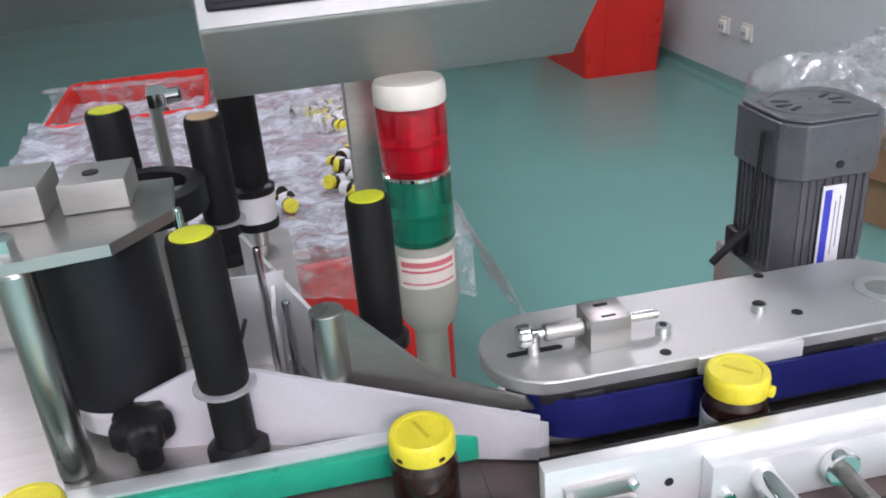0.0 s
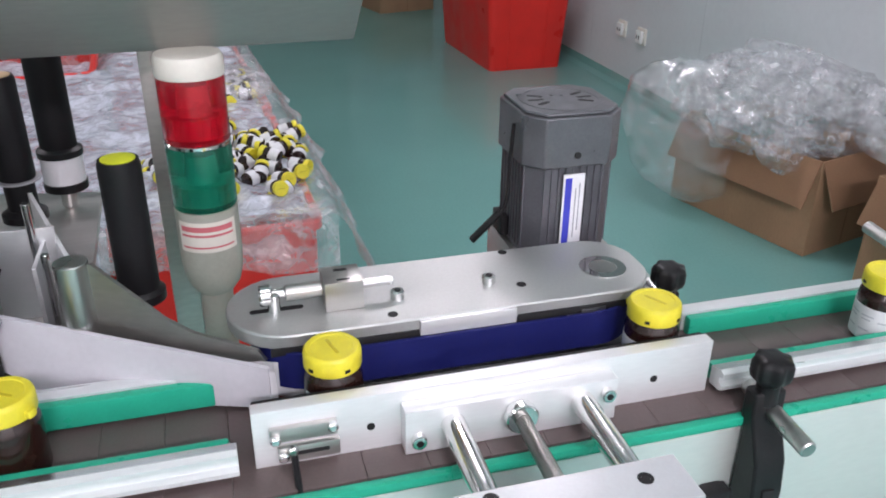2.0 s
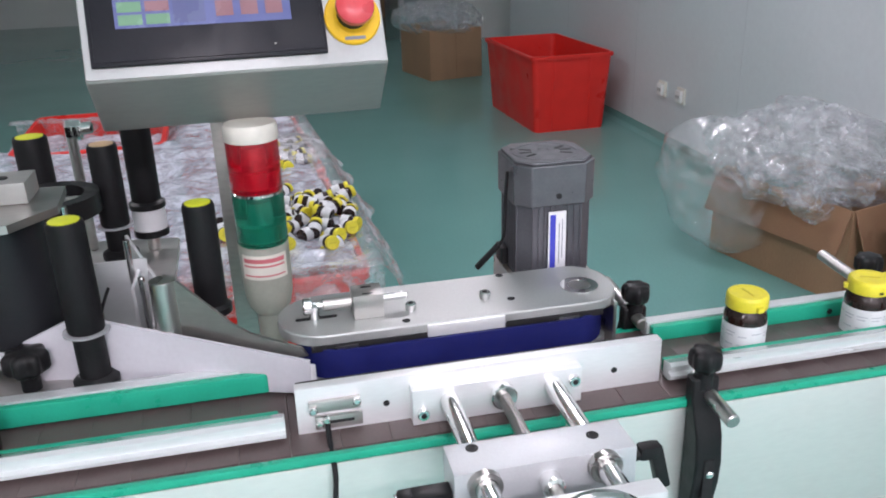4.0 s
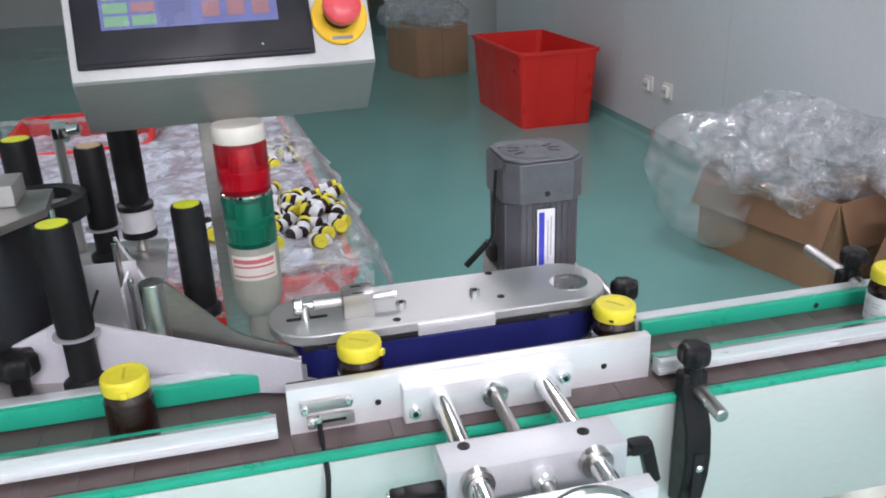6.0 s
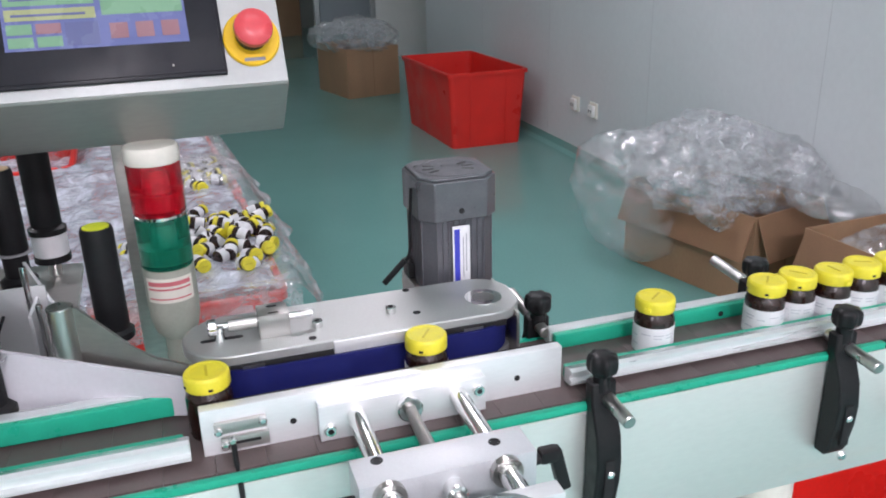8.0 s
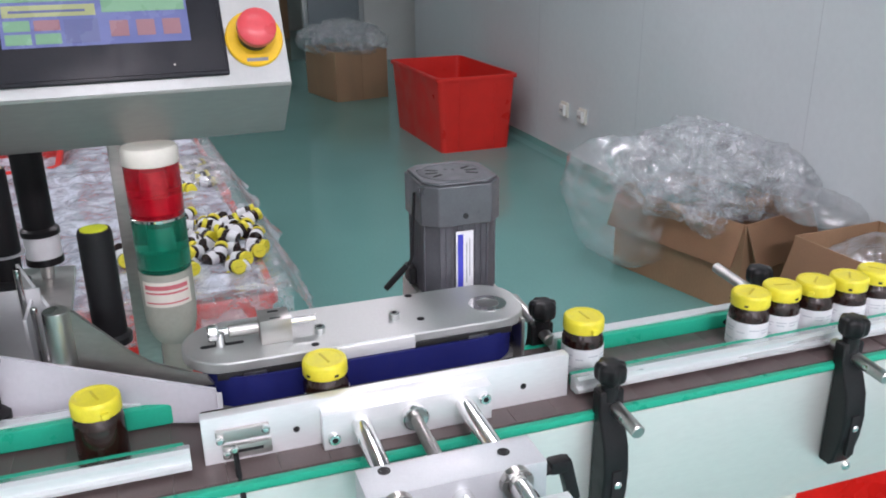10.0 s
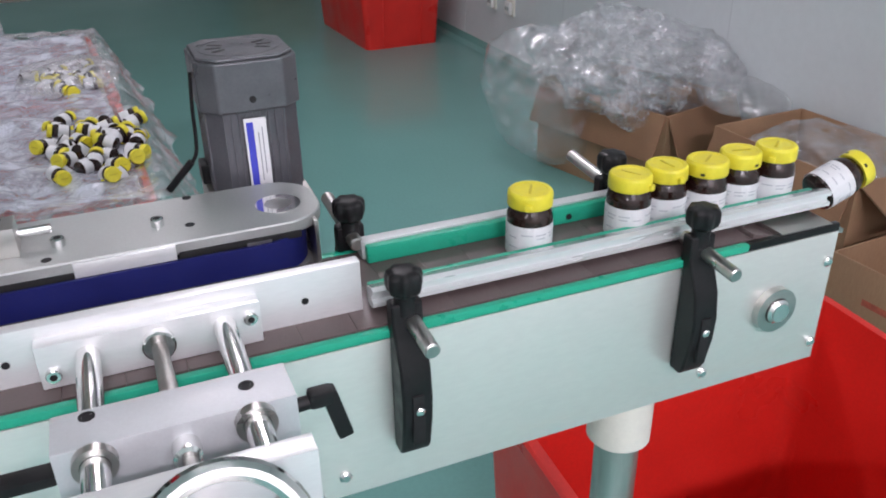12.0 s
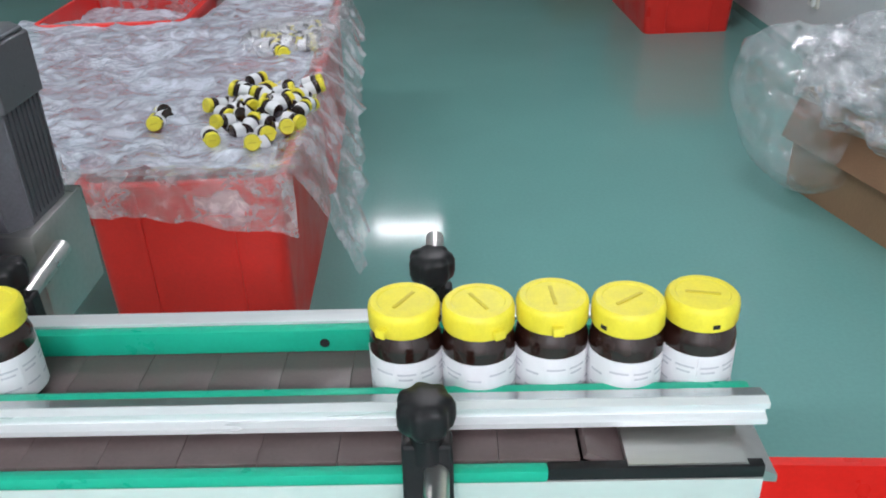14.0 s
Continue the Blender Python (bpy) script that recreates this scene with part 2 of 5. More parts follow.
FILM_THIN = film_material("thin_film", 0.15, (0.80, 0.82, 0.84), crease=7.0, cloud=9.0, line=0.06)
FILM_SKIRT = film_material("single_film", 0.28, (0.84, 0.83, 0.86), crease=15.0, cloud=13.0, line=0.14)


# ---- mesh helpers ----
class Mesh:
    """Collects simple solids in one bmesh."""

    def __init__(self):
        self.bm = bmesh.new()

    def box(self, x0, x1, y0, y1, z0, z1, bevel=0.0, m=None):
        mat = Matrix.Translation(((x0 + x1) / 2, (y0 + y1) / 2, (z0 + z1) / 2)) @ Matrix.Diagonal((x1 - x0, y1 - y0, z1 - z0, 1))
        r = bmesh.ops.create_cube(self.bm, size=1, matrix=(m @ mat) if m else mat)
        if bevel:
            edges = list({e for v in r["verts"] for e in v.link_edges})
            bmesh.ops.bevel(self.bm, geom=edges, offset=bevel, segments=2, affect="EDGES", profile=0.6)
        return self

    def lathe(self, profile, seg=28, m=None):
        """Turns (radius, z) pairs about z; closed at both ends."""
        m = m or Matrix()
        rings = []
        for r, z in profile:
            rings.append([self.bm.verts.new(m @ Vector((r * math.cos(2 * math.pi * k / seg), r * math.sin(2 * math.pi * k / seg), z))) for k in range(seg)])
        for a, b in zip(rings, rings[1:]):
            for k in range(seg):
                self.bm.faces.new((a[k], a[(k + 1) % seg], b[(k + 1) % seg], b[k]))
        self.bm.faces.new(rings[0][::-1])
        self.bm.faces.new(rings[-1])
        return self

    def rod(self, a, b, r, seg=20, chamfer=0.0):
        a, b = Vector(a), Vector(b)
        h = (b - a).length
        m = Matrix.Translation(a) @ (b - a).to_track_quat("Z", "Y").to_matrix().to_4x4()
        c = chamfer or min(r * 0.15, h * 0.2)
        return self.lathe([(r - c, 0), (r, c), (r, h - c), (r - c, h)], seg, m)

    def prism(self, points, lo, hi, axis="x", m=None):
        """Sweeps a closed outline along an axis: points are the two other coordinates in order."""
        def place(p, s):
            v = {"x": (s, p[0], p[1]), "y": (p[0], s, p[1]), "z": (p[0], p[1], s)}[axis]
            return (m @ Vector(v)) if m else Vector(v)
        a = [self.bm.verts.new(place(p, lo)) for p in points]
        b = [self.bm.verts.new(place(p, hi)) for p in points]
        n = len(points)
        for k in range(n):
            self.bm.faces.new((a[k], a[(k + 1) % n], b[(k + 1) % n], b[k]))
        self.bm.faces.new(a[::-1])
        self.bm.faces.new(b)
        return self

    def ring(self, r0, r1, z0, z1, seg=32, m=None):
        m = m or Matrix()
        prof = [(r0, z0), (r1, z0), (r1, z1), (r0, z1)]
        rings = [[self.bm.verts.new(m @ Vector((r * math.cos(2 * math.pi * k / seg), r * math.sin(2 * math.pi * k / seg), z))) for k in range(seg)] for r, z in prof]
        for i in range(4):
            a, b = rings[i], rings[(i + 1) % 4]
            for k in range(seg):
                self.bm.faces.new((a[k], a[(k + 1) % seg], b[(k + 1) % seg], b[k]))
        return self

    def torus(self, R, r, m=None, seg=36, small=10):
        m = m or Matrix()
        g = [[self.bm.verts.new(m @ Vector(((R + r * math.cos(2 * math.pi * j / small)) * math.cos(2 * math.pi * k / seg),
                                            (R + r * math.cos(2 * math.pi * j / small)) * math.sin(2 * math.pi * k / seg),
                                            r * math.sin(2 * math.pi * j / small)))) for j in range(small)] for k in range(seg)]
        for k in range(seg):
            for j in range(small):
                self.bm.faces.new((g[k][j], g[(k + 1) % seg][j], g[(k + 1) % seg][(j + 1) % small], g[k][(j + 1) % small]))
        return self

    def tube(self, pts, r, seg=8):
        """A bent cable through the points."""
        pts = [Vector(p) for p in pts]
        fine = []
        for i in range(len(pts) - 1):
            p0, p1, p2, p3 = pts[max(0, i - 1)], pts[i], pts[i + 1], pts[min(len(pts) - 1, i + 2)]
            for k in range(6):
                t = k / 6
                fine.append(0.5 * (2 * p1 + (p2 - p0) * t + (2 * p0 - 5 * p1 + 4 * p2 - p3) * t * t + (3 * p1 - p0 - 3 * p2 + p3) * t ** 3))
        fine.append(pts[-1])
        rings = []
        for i, p in enumerate(fine):
            d = (fine[min(i + 1, len(fine) - 1)] - fine[max(i - 1, 0)]).normalized()
            q = d.to_track_quat("Z", "Y").to_matrix()
            rings.append([self.bm.verts.new(p + q @ Vector((r * math.cos(2 * math.pi * k / seg), r * math.sin(2 * math.pi * k / seg), 0))) for k in range(seg)])
        for a, b in zip(rings, rings[1:]):
            for k in range(seg):
                self.bm.faces.new((a[k], a[(k + 1) % seg], b[(k + 1) % seg], b[k]))
        self.bm.faces.new(rings[0][::-1])
        self.bm.faces.new(rings[-1])
        return self


def mesh_data(name, mesh, mat, crisp=35):
    bm = mesh.bm
    bmesh.ops.recalc_face_normals(bm, faces=bm.faces[:])
    for f in bm.faces:
        f.smooth = True
    for e in bm.edges:
        if len(e.link_faces) == 2 and e.calc_face_angle(0) > radians(crisp):
            e.smooth = False
    me = bpy.data.meshes.new(name)
    bm.to_mesh(me)
    bm.free()
    me.materials.append(mat)
    return me


def part(name, mesh, mat, parent=None, label="", crisp=35):
    ob = new(name, mesh_data(name, mesh, mat, crisp))
    if parent:
        ob.parent = parent
    if label:
        ob["label"] = label
    return ob


def thing(name, m, label, category, group="", kind=""):
    ob = new(name)
    ob.empty_display_size = 0.05
    ob.matrix_basis = m
    return tagged(ob, label, category, group, kind)


def structure(name, mesh, mat, label, category):
    return tagged(part(name, mesh, mat), label, category, kind="structure")


# ---- the room ----
WX, WY0, WY1, XL = 2.16, -3.9, 11.9, -4.2
structure("floor", Mesh().box(XL, WX, WY0, WY1, -0.1, 0), FLOOR, "glossy teal green epoxy floor", "floor")
structure("ceiling", Mesh().box(XL, WX + 1.6, WY0, WY1, CEILING, CEILING + 0.1), CEIL, "white ceiling panels", "ceiling")
WEND = 6.74                    # where the pale wall ends and the passage opens
wall = structure("wall_east", Mesh().box(WX, WX + 0.08, WY0, WEND, 0, CEILING), WALL, "pale grey smooth sandwich-panel wall", "wall")
part("cove", Mesh().prism([(WX, 0), (WX, 0.05), (WX - 0.012, 0.012), (WX - 0.05, 0.0005)], WY0, WEND, "y"), FLOOR, wall)
for jy in (-1.6, -0.45, 0.7, 1.85, 3.0, 4.15, 5.3):
    part("panel_joint", Mesh().box(WX - 0.0012, WX - 0.0002, jy - 0.0015, jy + 0.0015, 0.05, CEILING), JOINT, wall)
structure("wall_return", Mesh().box(WX + 0.083, WX + 1.6, WEND - 0.08, WEND, 0, CEILING), WHITE_WALL, "white wall beside the passage", "wall")
structure("floor_passage", Mesh().box(WX, WX + 1.6, WEND, WY1, -0.1, 0), FLOOR, "teal green epoxy floor of the passage", "floor")
structure("wall_passage", Mesh().box(WX + 1.6, WX + 1.68, WEND, WY1, 0, CEILING), WHITE_WALL, "white wall of the passage", "wall")
structure("wall_cross", Mesh().box(2.10, WX + 1.6, 8.40, 8.48, 0, CEILING), WHITE_WALL, "white wall across the passage", "wall")
door = structure("door_1", Mesh().box(1.50, 2.04, 8.41, 8.45, 0.01, 2.1, 0.003), DOOR_GREY, "grey steel door leaf beside the white wall", "door")
part("door_frame", Mesh().box(2.045, 2.095, 8.40, 8.47, 0, 2.15, 0.003), ALU, door, "aluminium door frame")
part("door_frame", Mesh().box(1.445, 1.495, 8.40, 8.47, 0, 2.15, 0.003), ALU, door, "aluminium door frame")
structure("wall_north", Mesh().box(XL, WX + 1.68, WY1, WY1 + 0.08, 0, CEILING), WHITE_WALL, "white wall at the far end", "wall")
structure("wall_west", Mesh().box(XL - 0.08, XL, WY0, WY1, 0, CEILING), WHITE_WALL, "white wall", "wall")
structure("wall_south", Mesh().box(XL, WX, WY0 - 0.08, WY0, 0, CEILING), WHITE_WALL, "white wall", "wall")


def ceiling_lamp(x, y):
    t = thing("ceiling_lamp", pose(x, y, CEILING), "white tube lamp with two lit tubes, added out of view", "lamp", "ceiling lamps")
    part("housing", Mesh().box(-0.47, 0.47, -0.14, 0.14, -0.05, 0, 0.005), WHITE_WALL, t)
    for s in (-0.07, 0.07):
        part("tube", Mesh().rod((-0.45, s, -0.068), (0.45, s, -0.068), 0.014, 12), TUBE, t, "lit white tube")


for lx, ly, lp in LAMPS:
    ceiling_lamp(lx, ly)


def wall_socket(y, z):
    t = thing("wall_socket", pose(WX, y, z), "white wall socket on the pale panel", "socket", "sockets on the wall")
    part("plate", Mesh().box(-0.012, 0, -0.043, 0.043, -0.043, 0.043, 0.004), IVORY, t)
    part("cover", Mesh().box(-0.03, -0.012, -0.03, 0.03, -0.034, 0.03, 0.006), WHITE_WALL, t)
    for s in (-0.012, 0.012):
        part("slot", Mesh().box(-0.032, -0.03, s - 0.003, s + 0.003, -0.012, 0.006), DARK, t)


wall_socket(3.76, 0.305)
wall_socket(3.54, 0.305)

# ---- the conveyor ----
X0, X1 = -1.45, 0.655          # ends of the conveyor's side panels
YF, YB = -0.031, 0.094         # outer faces of the two side panels
YC = 0.034                     # middle line of the bottles
TOP = 0.883                    # top of the slats

conveyor = thing("conveyor", pose(0, 0, 0), "slat conveyor with brushed steel side panels and green edge strips", "conveyor")
part("side_panel", Mesh().box(X0, X1, YF, YF + 0.004, 0.742, 0.874, 0.001), PANEL_STEEL, conveyor, "brushed steel side panel")
part("side_panel", Mesh().box(X0, X1, YB - 0.004, YB, 0.742, 0.874, 0.001), PANEL_STEEL, conveyor, "brushed steel side panel")
part("edge_strip", Mesh().box(X0, 0.555, YF - 0.002, YF + 0.005, 0.8755, 0.8825, 0.002), GREEN, conveyor, "green plastic edge strip")
part("edge_strip", Mesh().box(X0, 0.555, YB - 0.006, YB + 0.003, 0.8745, 0.8835, 0.002), GREEN, conveyor, "green plastic edge strip")
part("bed", Mesh().box(X0 + 0.02, X1 - 0.1, YF + 0.006, YB - 0.006, 0.845, 0.852), STEEL, conveyor)
# A solid black strip fills the gap here, in place of its shade.
part("end_gap", Mesh().box(0.555, X1, YF + 0.0005, YF + 0.006, 0.8745, 0.8815, 0.0005), BLACK, conveyor, "black strip standing in for the dark gap by the transfer plate")
part("transfer_plate", Mesh().prism([(0.592, 0.8825), (0.646, 0.8825), (0.662, 0.874), (0.662, 0.870), (0.592, 0.8785)], YF + 0.002, YB - 0.002, "y"), STEEL, conveyor, "grey steel transfer plate")
for bx in (-1.25, 0.49):
    for by in (0.031,):
        leg = part("leg", Mesh().rod((bx, by, 0.03), (bx, by, 0.70), 0.022, 24), STEEL_V, conveyor, "steel tube leg")
        part("socket", Mesh().rod((bx, by, 0.655), (bx, by, 0.742), 0.031, 28, 0.004), IVORY, leg, "white leg socket")
        part("foot", Mesh().lathe([(0.05, 0), (0.05, 0.012), (0.02, 0.03), (0.012, 0.06)], 24, pose(bx, by, 0)), BLACK, leg)
for bx, bz in ((0.525, 0.762), (0.648, 0.762), (0.648, 0.846), (0.2, 0.762), (-0.2, 0.762), (-0.6, 0.762), (-1.2, 0.762)):
    part("bolt", Mesh().lathe([(0.005, 0), (0.005, 0.002), (0.003, 0.0038)], 10, pose(bx, YF, bz, 90)), CHROME, conveyor)
axle = part("axle", Mesh().ring(0.0125, 0.021, 0, 0.007, 32, pose(0.593, YF, 0.812, 90)), STEEL, conveyor, "steel bearing ring on the drive axle")
part("axle_end", Mesh().lathe([(0.0115, -0.002), (0.0115, 0.009), (0.009, 0.011), (0.009, 0.012)], 24, pose(0.593, YF, 0.812, 90)), CHROME, axle)

# the slat chain runs round two sprockets
R_SPROCKET, CHAIN_A, CHAIN_B, PITCH = 0.045, X0 + 0.08, 0.570, 0.0381
ZC = TOP - 0.004 - R_SPROCKET
RUN = CHAIN_B - CHAIN_A
LOOP = 2 * RUN + 2 * math.pi * R_SPROCKET
SLATS = round(LOOP / PITCH)
LINK = LOOP / SLATS
BELT_SPEED = 0.29


def chain_pose(s):
    s %= LOOP
    if s < RUN:
        return pose(CHAIN_A + s, YC - 0.0025, ZC + R_SPROCKET)
    s -= RUN
    if s < math.pi * R_SPROCKET:
        a = s / R_SPROCKET
        return pose(CHAIN_B + R_SPROCKET * math.sin(a), YC - 0.0025, ZC + R_SPROCKET * math.cos(a), 0, math.degrees(a))
    s -= math.pi * R_SPROCKET
    if s < RUN:
        return pose(CHAIN_B - s, YC - 0.0025, ZC - R_SPROCKET, 0, 180)
    a = math.pi + (s - RUN) / R_SPROCKET
    return pose(CHAIN_A + R_SPROCKET * math.sin(a), YC - 0.0025, ZC + R_SPROCKET * math.cos(a), 0, math.degrees(a))


chain = thing("conveyor_chain", pose(0, 0, 0), "moving chain of brown plastic slats", "conveyor chain")
slat_mesh = mesh_data("slat", Mesh().box(-LINK / 2 + 0.0001, LINK / 2 - 0.0001, -0.0565, 0.0565, 0, 0.004, 0.00025).box(-0.012, 0.012, -0.02, 0.02, -0.008, 0), SLAT)
slats = []
for k in range(SLATS):
    ob = new("slat", slat_mesh)
    ob.parent = chain
    ob.matrix_basis = chain_pose(k * LINK)
    slats.append(ob)
for sx in (CHAIN_A, CHAIN_B):
    part("sprocket", Mesh().rod((sx, YC - 0.03, ZC), (sx, YC + 0.026, ZC), R_SPROCKET - 0.0085, 24), BLACK, chain)


# ---- guide rails ----
def guide_rail(name, x0, x1, y, side, z0, z1, label):
    """side 1: the green face looks to +y."""
    t = thing(name, pose(0, y, 0), label, "guide rail", "guide rails")
    s = side
    drop = 0.003 if s > 0 else 0.0            # the front bar slopes towards the bottles
    lip = [(0, z0), (-0.010 * s, z0), (-0.014 * s, z0 + 0.002), (-0.014 * s, z0 + 0.005), (-0.010 * s, z0 + 0.0065),
           (-0.010 * s, z1 - 0.006), (-0.014 * s, z1 - 0.0045), (-0.014 * s, z1 - 0.0015), (-0.010 * s, z1), (0, z1 - drop)]
    part("bar", Mesh().prism(lip if s < 0 else lip[::-1], x0, x1, "x"), RAIL, t, "aluminium profile bar")
    if s > 0:
        part("top_face", Mesh().prism([(-0.0098, z1 + 0.0001), (-0.0003, z1 - drop + 0.0002), (-0.0003, z1 - drop + 0.0006), (-0.0098, z1 + 0.0005)], x0 + 0.0005, x1 - 0.0005, "x"), RAIL_TOP, t, "polished top face")
    part("liner", Mesh().box(x0 + 0.002, x1 - 0.004, min(0.0003 * s, 0.008 * s), max(0.0003 * s, 0.008 * s), z0 - 0.001, z1 - 0.001 - drop, 0.002), GREEN, t, "green plastic liner")
    return t


RZ0, RZ1 = 0.8865, 0.9045
guide_rail("guide_rail", X0 + 0.1, -0.079, 0.004, 1, RZ0, RZ1, "aluminium guide rail with a green liner")
guide_rail("guide_rail", 0.2365, 0.661, 0.004, 1, RZ0, RZ1 - 0.002, "aluminium guide rail with a green liner, at the outfeed")
guide_rail("guide_rail", X0 + 0.1, -0.050, 0.0725, -1, RZ0, RZ1, "aluminium guide rail with a green liner, behind the bottles")
gr = guide_rail("guide_rail", 0.254, 0.661, 0.0715, -1, RZ0 - 0.0025, RZ1 - 0.0055, "aluminium guide rail with a green liner, behind the bottles")
part("screw_hole", Mesh().rod((0.439, -0.0079, 0.8895), (0.439, -0.0088, 0.8895), 0.0028, 12), DARK, gr)


# ---- clamp posts that hold the rails ----
def rail_clamp(x, y, out, label):
    """out -1: the post stands before the front panel, 1 behind the back panel."""
    t = thing("rail_clamp", pose(x, y, 0), label, "rail clamp", "rail clamps")
    ky = -0.003 if out < 0 else -0.002
    dx = 0.004 if out < 0 else 0.0
    side = [(0.000, 0.780), (-0.013, 0.780), (-0.017, 0.787), (-0.0225, 0.815), (-0.0235, 0.835), (-0.0205, 0.858), (-0.013, 0.876), (-0.0085, 0.888), (-0.008, 0.905), (0.004, 0.905), (0.004, 0.885), (0.0, 0.875)]
    pts = [(-a * out, b) for a, b in side]
    body = part("post", Mesh().prism(pts if out < 0 else pts[::-1], -0.0115, 0.0115, "x"), BLACK, t, "black plastic post")
    bev = body.modifiers.new("edge", "BEVEL")
    bev.width, bev.segments = 0.0018, 2
    part("slot", Mesh().box(-0.0045, 0.0045, min(out * 0.0247, out * 0.0205), max(out * 0.0247, out * 0.0205), 0.795, 0.838, 0.001), DARK, t)
    for z in (0.803, 0.824):
        part("screw", Mesh().lathe([(0.0035, 0), (0.0035, 0.003), (0.002, 0.0042)], 10, pose(0.001, out * (0.0195 + (z - 0.803) * 0.12), z, 90 if out < 0 else -90)), CHROME, t, "bright screw")
    part("stem", Mesh().rod((0, ky, 0.894), (0, ky, 0.914), 0.0075, 16), BLACK, t)
    knob = Mesh()
    pts2 = []
    for k in range(42):
        a = 2 * math.pi * k / 42
        r = 0.0126 + 0.0010 * math.cos(7 * a)
        pts2.append((r * math.cos(a), r * math.sin(a)))
    verts = [[knob.bm.verts.new((p[0] * s, p[1] * s + ky, z - 0.003)) for p in pts2] for s, z in ((0.62, 0.913), (0.92, 0.917), (1.0, 0.921), (1.0, 0.928), (0.9, 0.931), (0.5, 0.9322))]
    for a, b in zip(verts, verts[1:]):
        for k in range(42):
            knob.bm.faces.new((a[k], a[(k + 1) % 42], b[(k + 1) % 42], b[k]))
    knob.bm.faces.new(verts[0][::-1])
    knob.bm.faces.new(verts[-1])
    part("knob", knob, BLACK, t, "black star knob", crisp=75)
    part("rod", Mesh().rod((dx, out * (0.044 if out < 0 else 0.068), 0.8865 if out < 0 else 0.902), (dx, -out * 0.02, 0.8915 if out < 0 else 0.8955), 0.0058, 18, 0.001), STEEL_V, t, "bright steel rod")
    return t


rail_clamp(0.2515, -0.032, -1, "black clamp post with star knob and steel rod")
rail_clamp(0.4995, -0.032, -1, "black clamp post with star knob near the outfeed end")
rail_clamp(0.2515, 0.0955, 1, "black clamp post with star knob beside the belt unit")
rail_clamp(0.4995, 0.0955, 1, "black clamp post with star knob behind the queued bottles")
rail_clamp(-0.62, -0.032, -1, "black clamp post with a star knob, at the infeed")

# ---- the pressing pad before the belt ----
pad = thing("pressing_pad", pose(0, 0, 0), "milled aluminium pressing plate on two steel guide shafts", "pressing pad")
PX0, PX1, PZ0, PZ1 = -0.0695, 0.2315, 0.8795, 0.9225
part("plate", Mesh().box(PX0, PX1, 0, 0.010, PZ0, PZ1, 0.0008), ALU_WHITE, pad, "milled aluminium plate")
part("liner", Mesh().box(PX0 + 0.001, PX1 - 0.001, 0.0102, 0.0148, PZ0 + 0.003, PZ1 - 0.0015, 0.001), BLACK, pad, "black sponge liner")
for hx in (0.0, 0.19):
    part("hole", Mesh().lathe([(0.0026, 0), (0.0026, 0.0006)], 14, pose(hx, 0.0002, 0.9, 90)), DARK, pad)
part("back_plate", Mesh().box(0.0185, 0.157, -0.012, -0.0003, 0.8835, 0.9145, 0.0008), ALU_WHITE, pad, "smaller aluminium plate bolted on")
for hx, hz in ((0.0265, 0.894), (0.150, 0.9045)):
    bolt = part("bolt", Mesh().lathe([(0.0048, 0), (0.0048, 0.004), (0.0042, 0.0048)], 16, pose(hx, -0.012, hz, 90)), CHROME, pad)
    part("hex_socket", Mesh().lathe([(0.0024, 0), (0.0024, 0.0004)], 6, pose(hx, -0.0168, hz, 90)), DARK, bolt)
for hx in (0.048, 0.133):
    shaft = part("shaft", Mesh().rod((hx, -0.010, 0.9015), (hx, -0.156, 0.8983), 0.0078, 24, 0.001), CHROME, pad, "bright guide shaft")
part("spindle", Mesh().rod((0.0905, -0.010, 0.9015), (0.0965, -0.178, 0.888), 0.0043, 16), STEEL, pad, "thin steel spindle")
spin = Mesh()
for k in range(50):
    y = -0.02 - k * 0.0013
    spin.ring(0.0042, 0.0050, 0, 0.00055, 14, pose(0.0905, y, 0.9015 + (y + 0.01) * 0.08, 90))
part("thread", spin, STEEL, pad)
part("collar", Mesh().lathe([(0.0095, 0), (0.0105, 0.001), (0.0105, 0.007), (0.0095, 0.008)], 24, pose(0.0905, -0.0122, 0.9013, 90)), CHROME, pad, "spindle collar")

sensor = part("sensor_bracket", Mesh().box(-0.060, -0.0205, -0.0045, -0.0003, 0.9025, 0.912, 0.001), STEEL, pad, "small steel bracket with slots and screws")
part("lower_bracket", Mesh().box(-0.056, -0.0195, -0.0045, -0.0003, 0.8875, 0.8985, 0.001), STEEL, sensor)
part("bracket_slot", Mesh().box(-0.046, -0.026, -0.0049, -0.0044, 0.8922, 0.8946, 0.0005), DARK, sensor)
for hx, hz in ((-0.057, 0.9060), (-0.0235, 0.9095), (-0.053, 0.8932), (-0.0475, 0.8965)):
    part("screw", Mesh().lathe([(0.0032, 0), (0.0032, 0.003), (0.002, 0.004)], 12, pose(hx, -0.0045, hz, 90)), CHROME, sensor)
part("cable", Mesh().tube([(-0.047, -0.0060, 0.893), (-0.047, -0.018, 0.886), (-0.046, -0.037, 0.868), (-0.048, -0.041, 0.84), (-0.047, -0.041, 0.78), (-0.06, -0.041, 0.68)], 0.0021), BLACK, pad, "thin black sensor cable")

